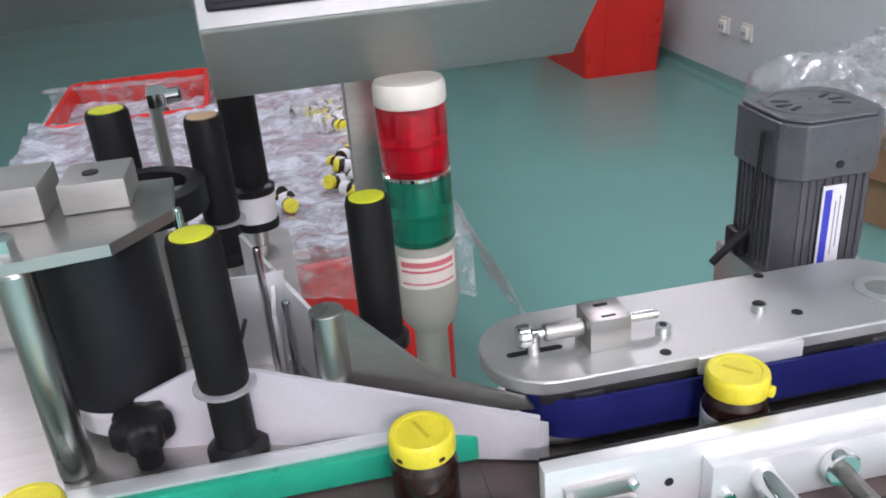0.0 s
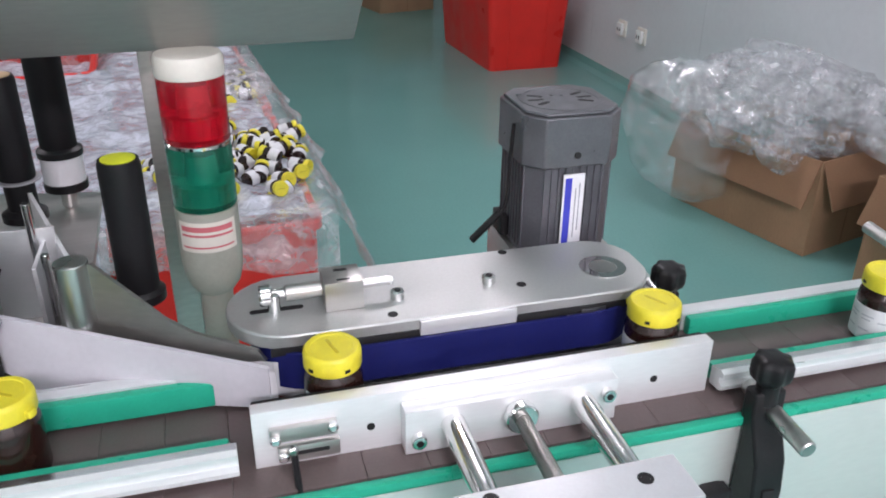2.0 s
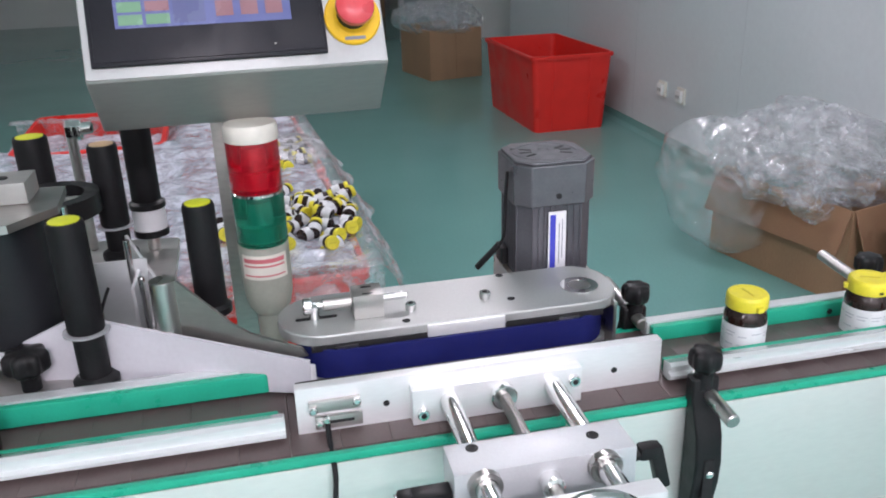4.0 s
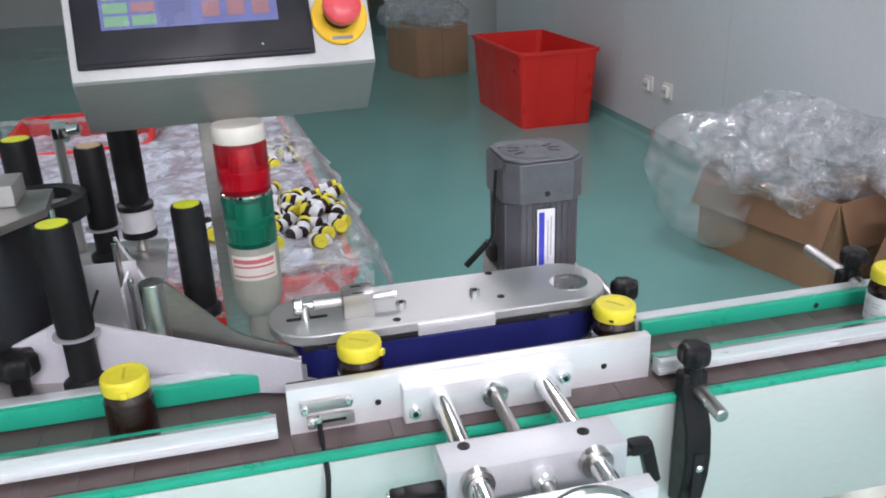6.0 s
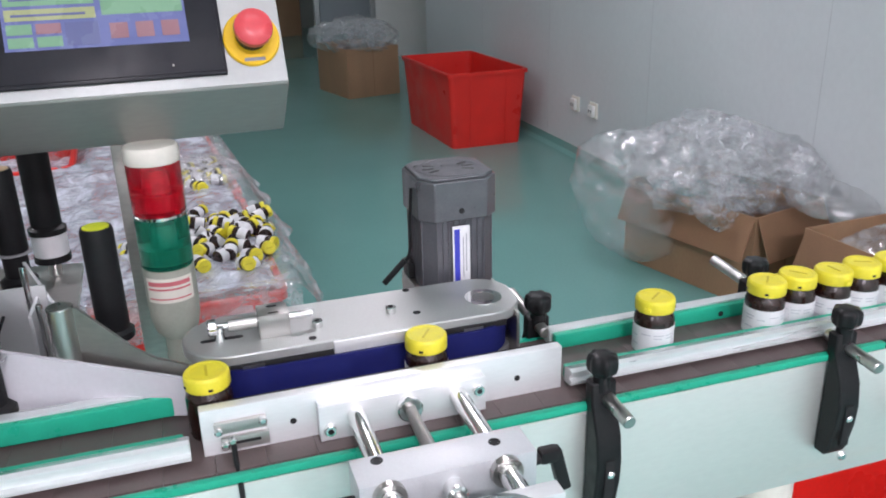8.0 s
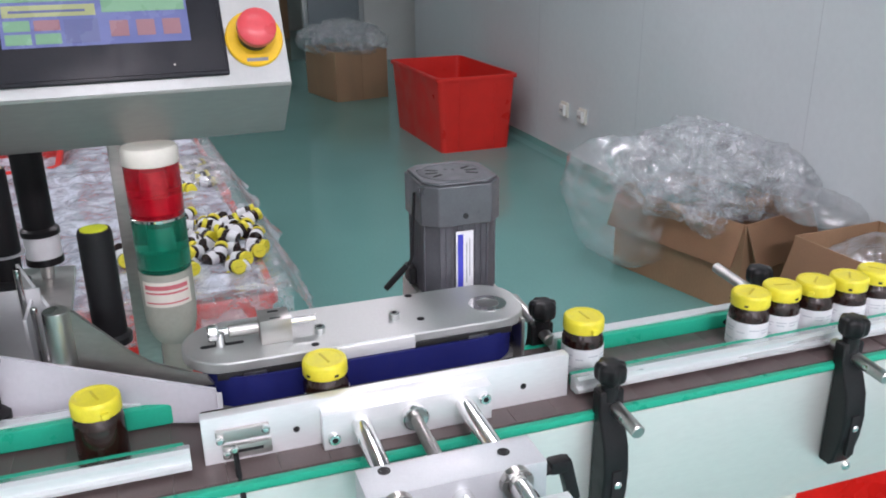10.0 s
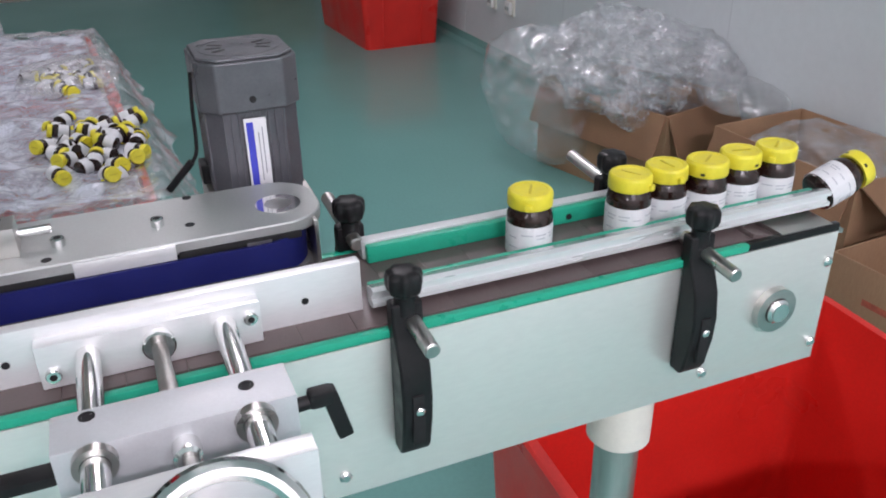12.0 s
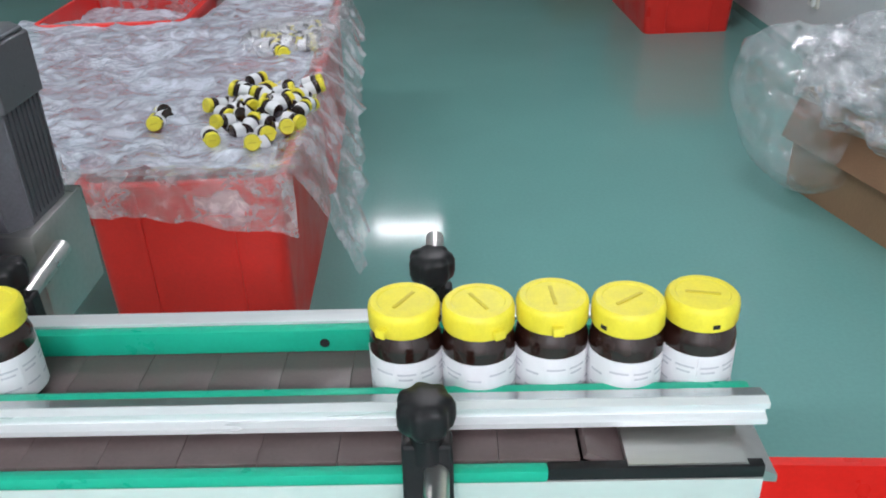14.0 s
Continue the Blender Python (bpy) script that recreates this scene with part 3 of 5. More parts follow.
carriage = thing("pad_carriage", pose(0, 0, 0), "aluminium slide block with guide shafts, clamp lever and hand wheel", "slide block")
part("block", Mesh().box(0.0275, 0.1575, -0.1135, -0.079, 0.862, 0.909, 0.001), BLOCK, carriage, "aluminium block")
for hx, hy in ((0.0465, -0.0865), (0.1325, -0.0935)):
    b2 = part("bolt_hole", Mesh().ring(0.0028, 0.0046, 0, 0.0004, 18, pose(hx, hy, 0.909)), BLACK, carriage)
    part("bolt", Mesh().lathe([(0.0027, 0), (0.0027, 0.0002)], 10, pose(hx, hy, 0.909)), DARK, b2)
for hx in (0.048, 0.133):
    part("bush", Mesh().ring(0.0080, 0.0118, 0, 0.006, 28, pose(hx, -0.1135, 0.8992, 90)), STEEL, carriage, "steel bush round the shaft")
part("spindle_bush", Mesh().lathe([(0.008, 0), (0.008, 0.011), (0.006, 0.013)], 20, pose(0.0940, -0.1135, 0.8935, 90)), CHROME, carriage)
lever = part("clamp_lever", Mesh().rod((0.1575, -0.098, 0.889), (0.170, -0.098, 0.890), 0.0045, 14).box(0.166, 0.182, -0.1035, -0.0925, 0.886, 0.897, 0.003)
             .box(-0.005, 0.005, -0.005, 0.005, -0.034, 0.003, 0.002, m=pose(0.179, -0.098, 0.8925, 0, -14, 0)), BLACK, carriage, "black clamp lever")
lever2 = part("clamp_lever", Mesh().box(-0.002, 0.0275, -0.110, -0.096, 0.886, 0.893, 0.002).box(-0.010, 0.001, -0.109, -0.097, 0.858, 0.894, 0.003), BLACK, carriage, "black clamp lever")
part("screw", Mesh().rod((-0.012, -0.103, 0.8895), (-0.0095, -0.103, 0.8895), 0.004, 12), CHROME, lever2)
part("lower_plate", Mesh().box(0.022, 0.162, -0.186, -0.114, 0.846, 0.8545, 0.001), ALU, carriage, "thin aluminium plate")
part("end_block", Mesh().box(0.0275, 0.1575, -0.160, -0.145, 0.8550, 0.9063, 0.001), ALU_WHITE, carriage, "aluminium end block")
part("support_arm", Mesh().box(0.066, 0.116, -0.15, YF - 0.0025, 0.79, 0.8455, 0.002), ALU, carriage, "arm that carries the slide")
wheel = part("hand_wheel", Mesh().torus(0.040, 0.0062, pose(0.103, -0.187, 0.882, 62)), CHROME, carriage, "chrome hand wheel")
part("hub", Mesh().lathe([(0.012, -0.012), (0.012, 0.006), (0.008, 0.010)], 20, pose(0.103, -0.187, 0.882, 62)), CHROME, wheel)
for k in range(3):
    a = k * 2 * math.pi / 3 + 0.5
    part("spoke", Mesh().rod((0, 0, 0), (0.038 * math.cos(a), 0.038 * math.sin(a), 0), 0.004, 10), CHROME, wheel).matrix_basis = pose(0.103, -0.187, 0.882, 62)

# ---- the belt unit that rolls the bottles ----
unit = thing("belt_unit", pose(0, 0, 0), "belt unit with grey top plate and dark blue belt", "belt unit")


def stadium(x0, x1, y0, y1, seg=16):
    r, yc = (y1 - y0) / 2, (y0 + y1) / 2
    pts = [(x1 - r + r * math.cos(a), yc + r * math.sin(a)) for a in [math.pi * (k / seg - 0.5) for k in range(seg + 1)]]
    return pts + [(x0 + r + r * math.cos(a), yc + r * math.sin(a)) for a in [math.pi * (k / seg + 0.5) for k in range(seg + 1)]]


def rounded(x0, x1, y0, y1, r0, r1, seg=8):
    """Outline with radius r0 at the x0 end and r1 at the x1 end."""
    out = []
    for cx, cy, r, a0 in ((x1 - r1, y1 - r1, r1, 0), (x0 + r0, y1 - r0, r0, 90), (x0 + r0, y0 + r0, r0, 180), (x1 - r1, y0 + r1, r1, 270)):
        out += [(cx + r * math.cos(radians(a0 + 90 * k / seg)), cy + r * math.sin(radians(a0 + 90 * k / seg))) for k in range(seg + 1)]
    return out


top = part("top_plate", Mesh().prism(rounded(-0.077, 0.2275, 0.0605, 0.1435, 0.041, 0.034), 0.9235, 0.9335, "z"), PLATE, unit, "thick grey aluminium plate with rounded ends")
tb = top.modifiers.new("edge", "BEVEL")
tb.width, tb.segments, tb.limit_method = 0.0012, 2, "ANGLE"
part("bottom_plate", Mesh().prism(rounded(-0.070, 0.2205, 0.0655, 0.1385, 0.036, 0.030), 0.884, 0.891, "z"), PLATE, unit)
belt = Mesh()
outer, inner = stadium(-0.063, 0.2145, 0.0545, 0.134), stadium(-0.0605, 0.212, 0.057, 0.1315)
rings = [[belt.bm.verts.new((p[0], p[1], z)) for p in pts] for pts, z in ((inner, 0.8945), (outer, 0.8945), (outer, 0.9215), (inner, 0.9215))]
for i in range(4):
    a, b = rings[i], rings[(i + 1) % 4]
    for k in range(len(a)):
        belt.bm.faces.new((a[k], a[(k + 1) % len(a)], b[(k + 1) % len(a)], b[k]))
part("belt", belt, BLUE, unit, "dark blue foam belt")
for cx in (-0.022, 0.173):
    part("pulley", Mesh().lathe([(0.036, 0.892), (0.036, 0.923)], 28, pose(cx, 0.0945, 0)), STEEL, unit)
part("inner_frame", Mesh().box(-0.02, 0.17, 0.064, 0.122, 0.895, 0.9225), DARK, unit)
# Dark strips on the plate's front stand in for the shade of a recess.
part("belt_slot", Mesh().box(-0.052, 0.048, 0.0598, 0.0612, 0.9195, 0.9252, 0.0004), DARK, unit)
part("belt_slot", Mesh().box(0.116, 0.205, 0.0598, 0.0612, 0.9200, 0.9258, 0.0004), DARK, unit)
part("front_strip", Mesh().box(0.046, 0.114, 0.0575, 0.0604, 0.9215, 0.9325, 0.0006), ALU_WHITE, unit, "pale aluminium strip")
hole = part("bearing_hole", Mesh().ring(0.0105, 0.0175, 0, 0.0008, 32, pose(0.196, 0.0965, 0.9335)), CHROME, unit, "bearing in the plate")
part("axle", Mesh().lathe([(0.0103, 0), (0.0103, 0.0004)], 24, pose(0.196, 0.0965, 0.9336)), STEEL_V, hole)
for sx, sy in ((0.038, 0.091), (0.106, 0.0955)):
    scr = part("cap_screw", Mesh().lathe([(0.0048, 0), (0.0048, 0.0055), (0.0042, 0.0062)], 14, pose(sx, sy, 0.9335)), CHROME, unit, "bright cap screw")
    part("screw_socket", Mesh().lathe([(0.0026, 0), (0.0026, 0.0003)], 6, pose(sx, sy, 0.9397)), DARK, scr)
for sx, sy in ((0.128, 0.087), (0.132, 0.139), (0.010, 0.122), (0.030, 0.0700)):
    part("flush_screw", Mesh().lathe([(0.0036, 0), (0.0036, 0.0003)], 12, pose(sx, sy, 0.9335)), DARK, unit)
part("tension_slot", Mesh().prism(stadium(-0.062, -0.026, 0.0935, 0.0985, 6), 0.9333, 0.9338, "z"), DARK, unit)
tb2 = part("tension_block", Mesh().box(-0.0125, 0.0135, 0.083, 0.108, 0.9336, 0.955, 0.0006), STEEL, unit, "steel tension block")
part("tension_bolt", Mesh().rod((-0.047, 0.096, 0.9455), (0.036, 0.096, 0.9455), 0.0033, 14), CHROME, tb2, "long bright bolt")
part("sleeve", Mesh().rod((-0.038, 0.096, 0.9455), (-0.0128, 0.096, 0.9455), 0.0056, 16), STEEL, tb2)
part("bolt_head", Mesh().lathe([(0.0062, 0), (0.0075, 0.0015), (0.0075, 0.0075), (0.0062, 0.009)], 20, pose(-0.055, 0.096, 0.9455, 0, 90)), CHROME, tb2, "knurled bolt head")
part("pivot_pin", Mesh().lathe([(0.0045, 0), (0.0045, 0.013), (0.003, 0.014)], 14, pose(-0.0455, 0.0945, 0.9336)), CHROME, tb2)
part("block_hole", Mesh().box(-0.004, 0.005, 0.0865, 0.0885, 0.9549, 0.9553).box(-0.004, 0.005, 0.1, 0.103, 0.9549, 0.9553), DARK, tb2)
part("end_bracket", Mesh().box(0.2155, 0.219, 0.062, 0.112, 0.886, 0.930, 0.001), STEEL, unit, "steel end bracket")
part("carrier", Mesh().box(-0.03, 0.19, 0.142, 0.152, 0.86, 0.9232, 0.001).box(0.02, 0.14, 0.135, 0.15, 0.60, 0.884, 0.002), STEEL, unit)

motor = thing("gear_motor", pose(0.196, 0.195, 0.9335), "dark grey gear motor with fan cover standing behind the plate", "motor")
oct_ = lambda r, c: [(r, -c), (r, c), (c, r), (-c, r), (-r, c), (-r, -c), (-c, -r), (c, -r)]
part("body", Mesh().prism(oct_(0.0365, 0.025), -0.02, 0.062, "z"), MOTOR_FIN, motor, "ribbed motor body")
fin_mesh = mesh_data("fin", Mesh().box(-0.001, 0.001, -0.0012, 0.0012, -0.015, 0.061), MOTOR_FIN)
for k in range(9):
    for a in (0, 90, 180, 270):
        fin = new("fin", fin_mesh)
        fin.parent = motor
        fin.matrix_basis = pose(0, 0, 0, 0, 0, a) @ pose(-0.024 + k * 0.006, -0.0365, 0)
cover = part("fan_cover", Mesh().prism(oct_(0.0408, 0.027), 0.058, 0.0985, "z").prism(oct_(0.0385, 0.025), 0.0985, 0.1015, "z"), MOTOR, motor, "grey fan cover")
cb = cover.modifiers.new("edge", "BEVEL")
cb.width, cb.segments, cb.limit_method = 0.0022, 3, "ANGLE"
part("top_ring", Mesh().ring(0.030, 0.0335, 0.1012, 0.1019, 36), MOTOR, cover)
for k in range(12):
    a = 2 * math.pi * k / 12
    if abs(math.cos(a)) > 0.8:
        part("vent", Mesh().prism(stadium(0.014, 0.027, -0.0018, 0.0018, 5), 0.1008, 0.1018, "z", pose(0, 0, 0, 0, 0, math.degrees(a))), DARK, cover)
part("screw", Mesh().lathe([(0.0028, 0), (0.0028, 0.0008)], 12, pose(0, -0.0409, 0.068, 90)), DARK, cover)
plate_label = part("rating_label", Mesh().box(-0.0095, 0.0085, -0.0398, -0.0384, -0.008, 0.052, 0.0002), PAPER, motor, "white label with a blue stripe")
part("blue_stripe", Mesh().box(-0.0078, -0.0022, -0.0401, -0.0397, -0.008, 0.049), BLUE_INK, plate_label)
part("text_bar", Mesh().box(0.001, 0.0018, -0.0401, -0.0397, -0.002, 0.040), INK, plate_label)
part("text_bar", Mesh().box(0.0042, 0.005, -0.0401, -0.0397, 0.004, 0.044), INK, plate_label)
part("capacitor_box", Mesh().box(-0.044, -0.036, 0.004, 0.026, -0.016, 0.002, 0.002), BLACK, motor, "black connection box")
part("cable", Mesh().tube([(-0.0425, -0.012, 0.088), (-0.045, -0.014, 0.06), (-0.046, -0.015, 0.035), (-0.048, -0.015, 0.020), (-0.056, -0.014, 0.008)], 0.0016), BLACK, motor, "black motor cable")
part("plug", Mesh().rod((-0.052, -0.014, 0.014), (-0.074, -0.010, -0.010), 0.0032, 14), BLACK, motor, "black cable gland")
part("base_box", Mesh().box(-0.042, 0.042, -0.042, 0.042, -0.095, -0.019, 0.002), STEEL, motor, "steel gear case")

# ---- the signal tower ----
tower = thing("signal_tower", pose(-0.084, 0.252, 0), "signal tower with red and green lenses and an ivory top", "signal light")
part("stem", Mesh().rod((0, 0, 0.80), (0, 0, 0.877), 0.0135, 24), FOG, tower, "frosted plastic stem")
base = part("base", Mesh().lathe([(0.015, 0.873), (0.0215, 0.882), (0.0245, 0.896), (0.0252, 0.912), (0.0252, 0.951)], 36), FOG, tower, "frosted base with a printed sticker")
sticker = Mesh()
for z0, z1, a0, a1 in ((0.918, 0.944, -150, -35),):
    n = 14
    pa = [(0.02535 * math.cos(radians(a0 + (a1 - a0) * k / n)), 0.02535 * math.sin(radians(a0 + (a1 - a0) * k / n))) for k in range(n + 1)]
    pb = [(p[0] * 1.006, p[1] * 1.006) for p in pa]
    sticker.prism(pb + pa[::-1], z0, z1, "z")
part("sticker", sticker, IVORY, base, "ivory sticker with red bars")
bars = Mesh()
for z0, z1 in ((0.936, 0.9405), (0.9315, 0.9335), (0.9215, 0.9230)):
    pa = [(0.0256 * math.cos(radians(-143 + 100 * k / 12)), 0.0256 * math.sin(radians(-143 + 100 * k / 12))) for k in range(13)]
    pb = [(p[0] * 1.004, p[1] * 1.004) for p in pa]
    bars.prism(pb + pa[::-1], z0, z1, "z")
part("text_bar", bars, RED_INK, base)
part("green_lens", Mesh().lathe([(0.0245, 0.9515), (0.0254, 0.953), (0.0254, 0.9995), (0.0245, 1.003)], 40), LENS_GREEN, tower, "green ribbed lens")
part("red_lens", Mesh().lathe([(0.0245, 1.0065), (0.0254, 1.008), (0.0254, 1.0545), (0.0245, 1.057)], 40), LENS_RED, tower, "red lens")
for z in (0.956, 1.011):
    core = Mesh().lathe([(0.0225, z), (0.0225, z + 0.016), (0.009, z + 0.0165), (0.008, z + 0.038)], 24)
    for k in range(24):
        a = 2 * math.pi * k / 24
        core.box(-0.001, 0.001, 0.0222, 0.0236, z, z + 0.0165, m=pose(0, 0, 0, 0, 0, math.degrees(a)))
    part("lamp_core", core, REFLECTOR, tower, "ribbed reflector inside the lens")
part("band", Mesh().lathe([(0.0248, 1.003), (0.0256, 1.0037), (0.0256, 1.006), (0.0248, 1.0066)], 40), CHROME, tower, "silver ring between the lenses")
part("top", Mesh().lathe([(0.0255, 1.0571), (0.0262, 1.059), (0.0262, 1.070), (0.0245, 1.0735), (0.018, 1.0745)], 40), IVORY, tower, "ivory top cap")

# ---- the label head on the infeed side ----
def ribbon_box(a, b, z0, z1, thick=0.003):
    """An upright sheet from a to b."""
    n = Vector((-(b - a).y, (b - a).x, 0)).normalized() * thick / 2
    return Mesh().prism([(p.x, p.y) for p in (a - n, b - n, b + n, a + n)], z0, z1, "z")


head = thing("labelling_machine", pose(0, 0, 0), "labelling machine with steel base plate on a steel cabinet", "labelling machine")
part("base_plate", Mesh().prism([(-0.62, 0.098), (-0.112, 0.098), (-0.112, 0.158), (-0.178, 0.165), (-0.188, 0.45), (-0.62, 0.52)], 0.885, 0.893, "z"), STEEL, head, "steel base plate")
part("cabinet", Mesh().box(-0.60, -0.21, 0.13, 0.445, 0.06, 0.8848, 0.004), PANEL_STEEL, head, "steel cabinet")
part("panel_arm", Mesh().box(-0.2098, -0.095, 0.31, 0.36, 0.60, 0.6198, 0.001), STEEL_DULL, head)
for fx in (-0.56, -0.25):
    for fy in (0.17, 0.41):
        part("foot", Mesh().lathe([(0.03, 0), (0.03, 0.012), (0.014, 0.02), (0.014, 0.06)], 20, pose(fx, fy, 0)), BLACK, head)
roller = part("feed_roller", Mesh().rod((-0.297, 0.163, 0.922), (-0.297, 0.163, 1.0295), 0.0365, 40, 0.001), ROLLER, head, "dark rubber feed roller")
part("roller_core", Mesh().rod((-0.297, 0.163, 0.893), (-0.297, 0.163, 0.932), 0.014, 20), STEEL_V, roller)
part("paper_under_roller", Mesh().rod((-0.297, 0.163, 0.9000), (-0.297, 0.163, 0.9215), 0.034, 36), PAPER, roller, "white label paper round the roller")
part("bridge", Mesh().prism([(-0.385, 0.10), (-0.275, 0.115), (-0.245, 0.155), (-0.25, 0.215), (-0.385, 0.225)], 1.030, 1.037, "z"), STEEL, head, "steel bridge plate over the roller")
part("bearing_block", Mesh().box(-0.372, -0.318, 0.165, 0.215, 1.0372, 1.059, 0.002), CASE, head, "grey bearing block")
part("bearing_block", Mesh().box(-0.309, -0.270, 0.168, 0.21, 1.0372, 1.056, 0.002), CASE, head, "grey bearing block")
part("bearing_screw", Mesh().lathe([(0.005, 0), (0.005, 0.001)], 14, pose(-0.292, 0.186, 1.056)), DARK, head)
part("hex_bolt", Mesh().lathe([(0.006, 0), (0.006, 0.010), (0.004, 0.012)], 6, pose(-0.328, 0.120, 1.037)), CHROME, head)
for px, py in ((-0.327, 0.116), (-0.362, 0.205)):
    part("pillar", Mesh().rod((px, py, 0.893), (px, py, 1.030), 0.0105, 22), STEEL_V, head, "bright steel pillar")
for px, py, z1 in ((-0.246, 0.175, 1.03), (-0.205, 0.20, 0.985), (-0.19, 0.155, 0.965)):
    part("rod", Mesh().rod((px, py, 0.893), (px, py, z1), 0.003, 12), CHROME, head, "thin steel rod")
part("guide_sheet", Mesh().box(-0.236, -0.190, 0.2, 0.203, 0.893, 0.965, 0.0006), ALU, head, "thin steel guide sheet")
part("guide_sheet", Mesh().box(-0.2, -0.197, 0.155, 0.23, 0.893, 0.955, 0.0006), ALU, head, "thin steel guide sheet")
part("guide_sheet", ribbon_box(Vector((-0.222, 0.30, 0)), Vector((-0.168, 0.135, 0)), 0.893, 0.955), ALU_WHITE, head, "pale bent sheet beside the peel plate")
part("cable", Mesh().tube([(-0.215, 0.14, 0.965), (-0.222, 0.125, 0.945), (-0.218, 0.118, 0.92), (-0.205, 0.118, 0.900), (-0.19, 0.125, 0.895)], 0.0014), BLACK, head, "thin black cable")
ang = math.degrees(math.atan2(0.062 - 0.104, -0.055 + 0.165))
gusset = part("peel_plate", Mesh().prism([(0.0, 0.893), (0.0, 0.979), (0.012, 0.980), (0.055, 0.943), (0.072, 0.934), (0.113, 0.9235), (0.118, 0.916), (0.10, 0.914), (0.06, 0.905)][::-1], -0.0015, 0.0015, "y"), STEEL_DULL, head, "bent stainless peel plate")
gusset.matrix_basis = pose(-0.165, 0.106, 0, 0, 0, ang)
part("plate_roll", Mesh().rod((-0.166, 0.104, 0.893), (-0.166, 0.104, 0.9815), 0.0105, 26, 0.0006), STEEL_V, gusset, "rolled steel edge").matrix_parent_inverse = gusset.matrix_basis.inverted()


def guide_roll(name, x, y, z0, z1, r, cap, label, mid=None, paper=False):
    t = thing(name, pose(x, y, 0), label, "guide roller", "guide rollers of the label head")
    part("sleeve", Mesh().lathe([(r * 0.96, (mid or z0) + 0.0005), (r, (mid or z0) + 0.003), (r, z1 - 0.004), (r * 0.93, z1)], 36), RUBBER, t, "black rubber sleeve")
    part("end_cap", Mesh().lathe([(r * 0.80, z1 - 0.001), (r * 0.80, z1 + 0.0006), (r * 0.7, z1 + 0.001)], 28), cap, t, "coloured end cap")
    if mid:
        part("lower_sleeve", Mesh().lathe([(r * 0.84, z0 + 0.010), (r * 0.84, mid)], 32), RUBBER, t)
        part("flange", Mesh().ring(r * 0.85, r * 1.25, mid - 0.0012, mid + 0.0005, 40), FILM_RING, t, "clear plastic flange")
    part("base_flange", Mesh().lathe([(r * 1.25, z0), (r * 1.25, z0 + 0.006), (r * 0.9, z0 + 0.010)], 32), BLACK, t)
    part("pin", Mesh().rod((0, 0, 0.893), (0, 0, z0 + 0.001), r * 0.45, 16), STEEL_V, t)
    if paper:
        part("label_roll", Mesh().lathe([(0.019, z0 - 0.026), (0.019, z0 - 0.0005)], 32), PAPER, t, "white paper roll under the sleeve")
        part("lower_ring", Mesh().ring(0.010, 0.020, z0 - 0.034, z0 - 0.0265, 32), BLACK, t)
    return t


FILM_RING = material("clear_ring", (0.5, 0.5, 0.52), 0.2, vary=0.05, alpha=0.6)
guide_roll("guide_roller", -0.230, 0.103, 0.895, 1.0405, 0.0148, LIME, "black guide roller with a lime end cap, where the web turns", 0.9455)
guide_roll("guide_roller", -0.132, 0.139, 0.932, 1.0335, 0.0136, LIME, "black guide roller with a lime end cap, by the signal tower")
guide_roll("guide_roller", -0.237, 0.338, 0.918, 1.0435, 0.0150, TAN, "slim black guide roller with a tan end cap", 0.955)
guide_roll("guide_roller", -0.214, 0.42, 0.946, 1.085, 0.0165, LIME, "black guide roller over a white paper roll", paper=True)
guide_roll("guide_roller", -0.316, 0.385, 0.955, 1.0465, 0.0175, LIME, "black guide roller with a lime end cap, at the back")

knob = thing("clamp_knob", pose(-0.283, 0.110, 0.893), "black star knob on the base plate", "knob")
kn = Mesh()
kp = [((0.0168 + 0.002 * math.cos(7 * 2 * math.pi * k / 42)) * math.cos(2 * math.pi * k / 42), (0.0168 + 0.002 * math.cos(7 * 2 * math.pi * k / 42)) * math.sin(2 * math.pi * k / 42)) for k in range(42)]
kv = [[kn.bm.verts.new((p[0] * s, p[1] * s, z)) for p in kp] for s, z in ((0.5, 0.014), (0.92, 0.019), (1, 0.022), (1, 0.033), (0.9, 0.036), (0.5, 0.037))]
for a, b in zip(kv, kv[1:]):
    for k in range(42):
        kn.bm.faces.new((a[k], a[(k + 1) % 42], b[(k + 1) % 42], b[k]))
kn.bm.faces.new(kv[0][::-1])
kn.bm.faces.new(kv[-1])
part("grip", kn, BLACK, knob, crisp=75)
part("stem", Mesh().rod((0, 0, 0), (0, 0, 0.015), 0.008, 16), BLACK, knob)

reel = thing("reel_ring", pose(-0.288, 0.30, 0.893), "black open reel ring on a post", "reel")
part("ring", Mesh().ring(0.034, 0.048, 0.092, 0.112, 40), BLACK, reel)
part("disc", Mesh().lathe([(0.036, 0.092), (0.036, 0.095)], 36), RUBBER, reel)
part("spoke", Mesh().box(-0.034, 0.034, -0.004, 0.004, 0.102, 0.108, 0.001), STEEL, reel, "bright cross bar")
part("post", Mesh().rod((0, 0, 0), (0, 0, 0.094), 0.012, 20), STEEL_V, reel)
fit_ = thing("pipe_fitting", pose(-0.286, 0.44, 0.893), "bright metal fitting with a nut", "fitting")
part("post", Mesh().rod((0, 0, 0), (0, 0, 0.14), 0.006, 14), STEEL_V, fit_)
part("nut", Mesh().lathe([(0.011, -0.008), (0.012, -0.006), (0.012, 0.006), (0.011, 0.008)], 6, pose(0.004, 0, 0.145, 0, 90)), CHROME, fit_)
part("nipple", Mesh().rod((0.0, 0, 0.145), (0.024, 0, 0.147), 0.007, 14), CHROME, fit_)

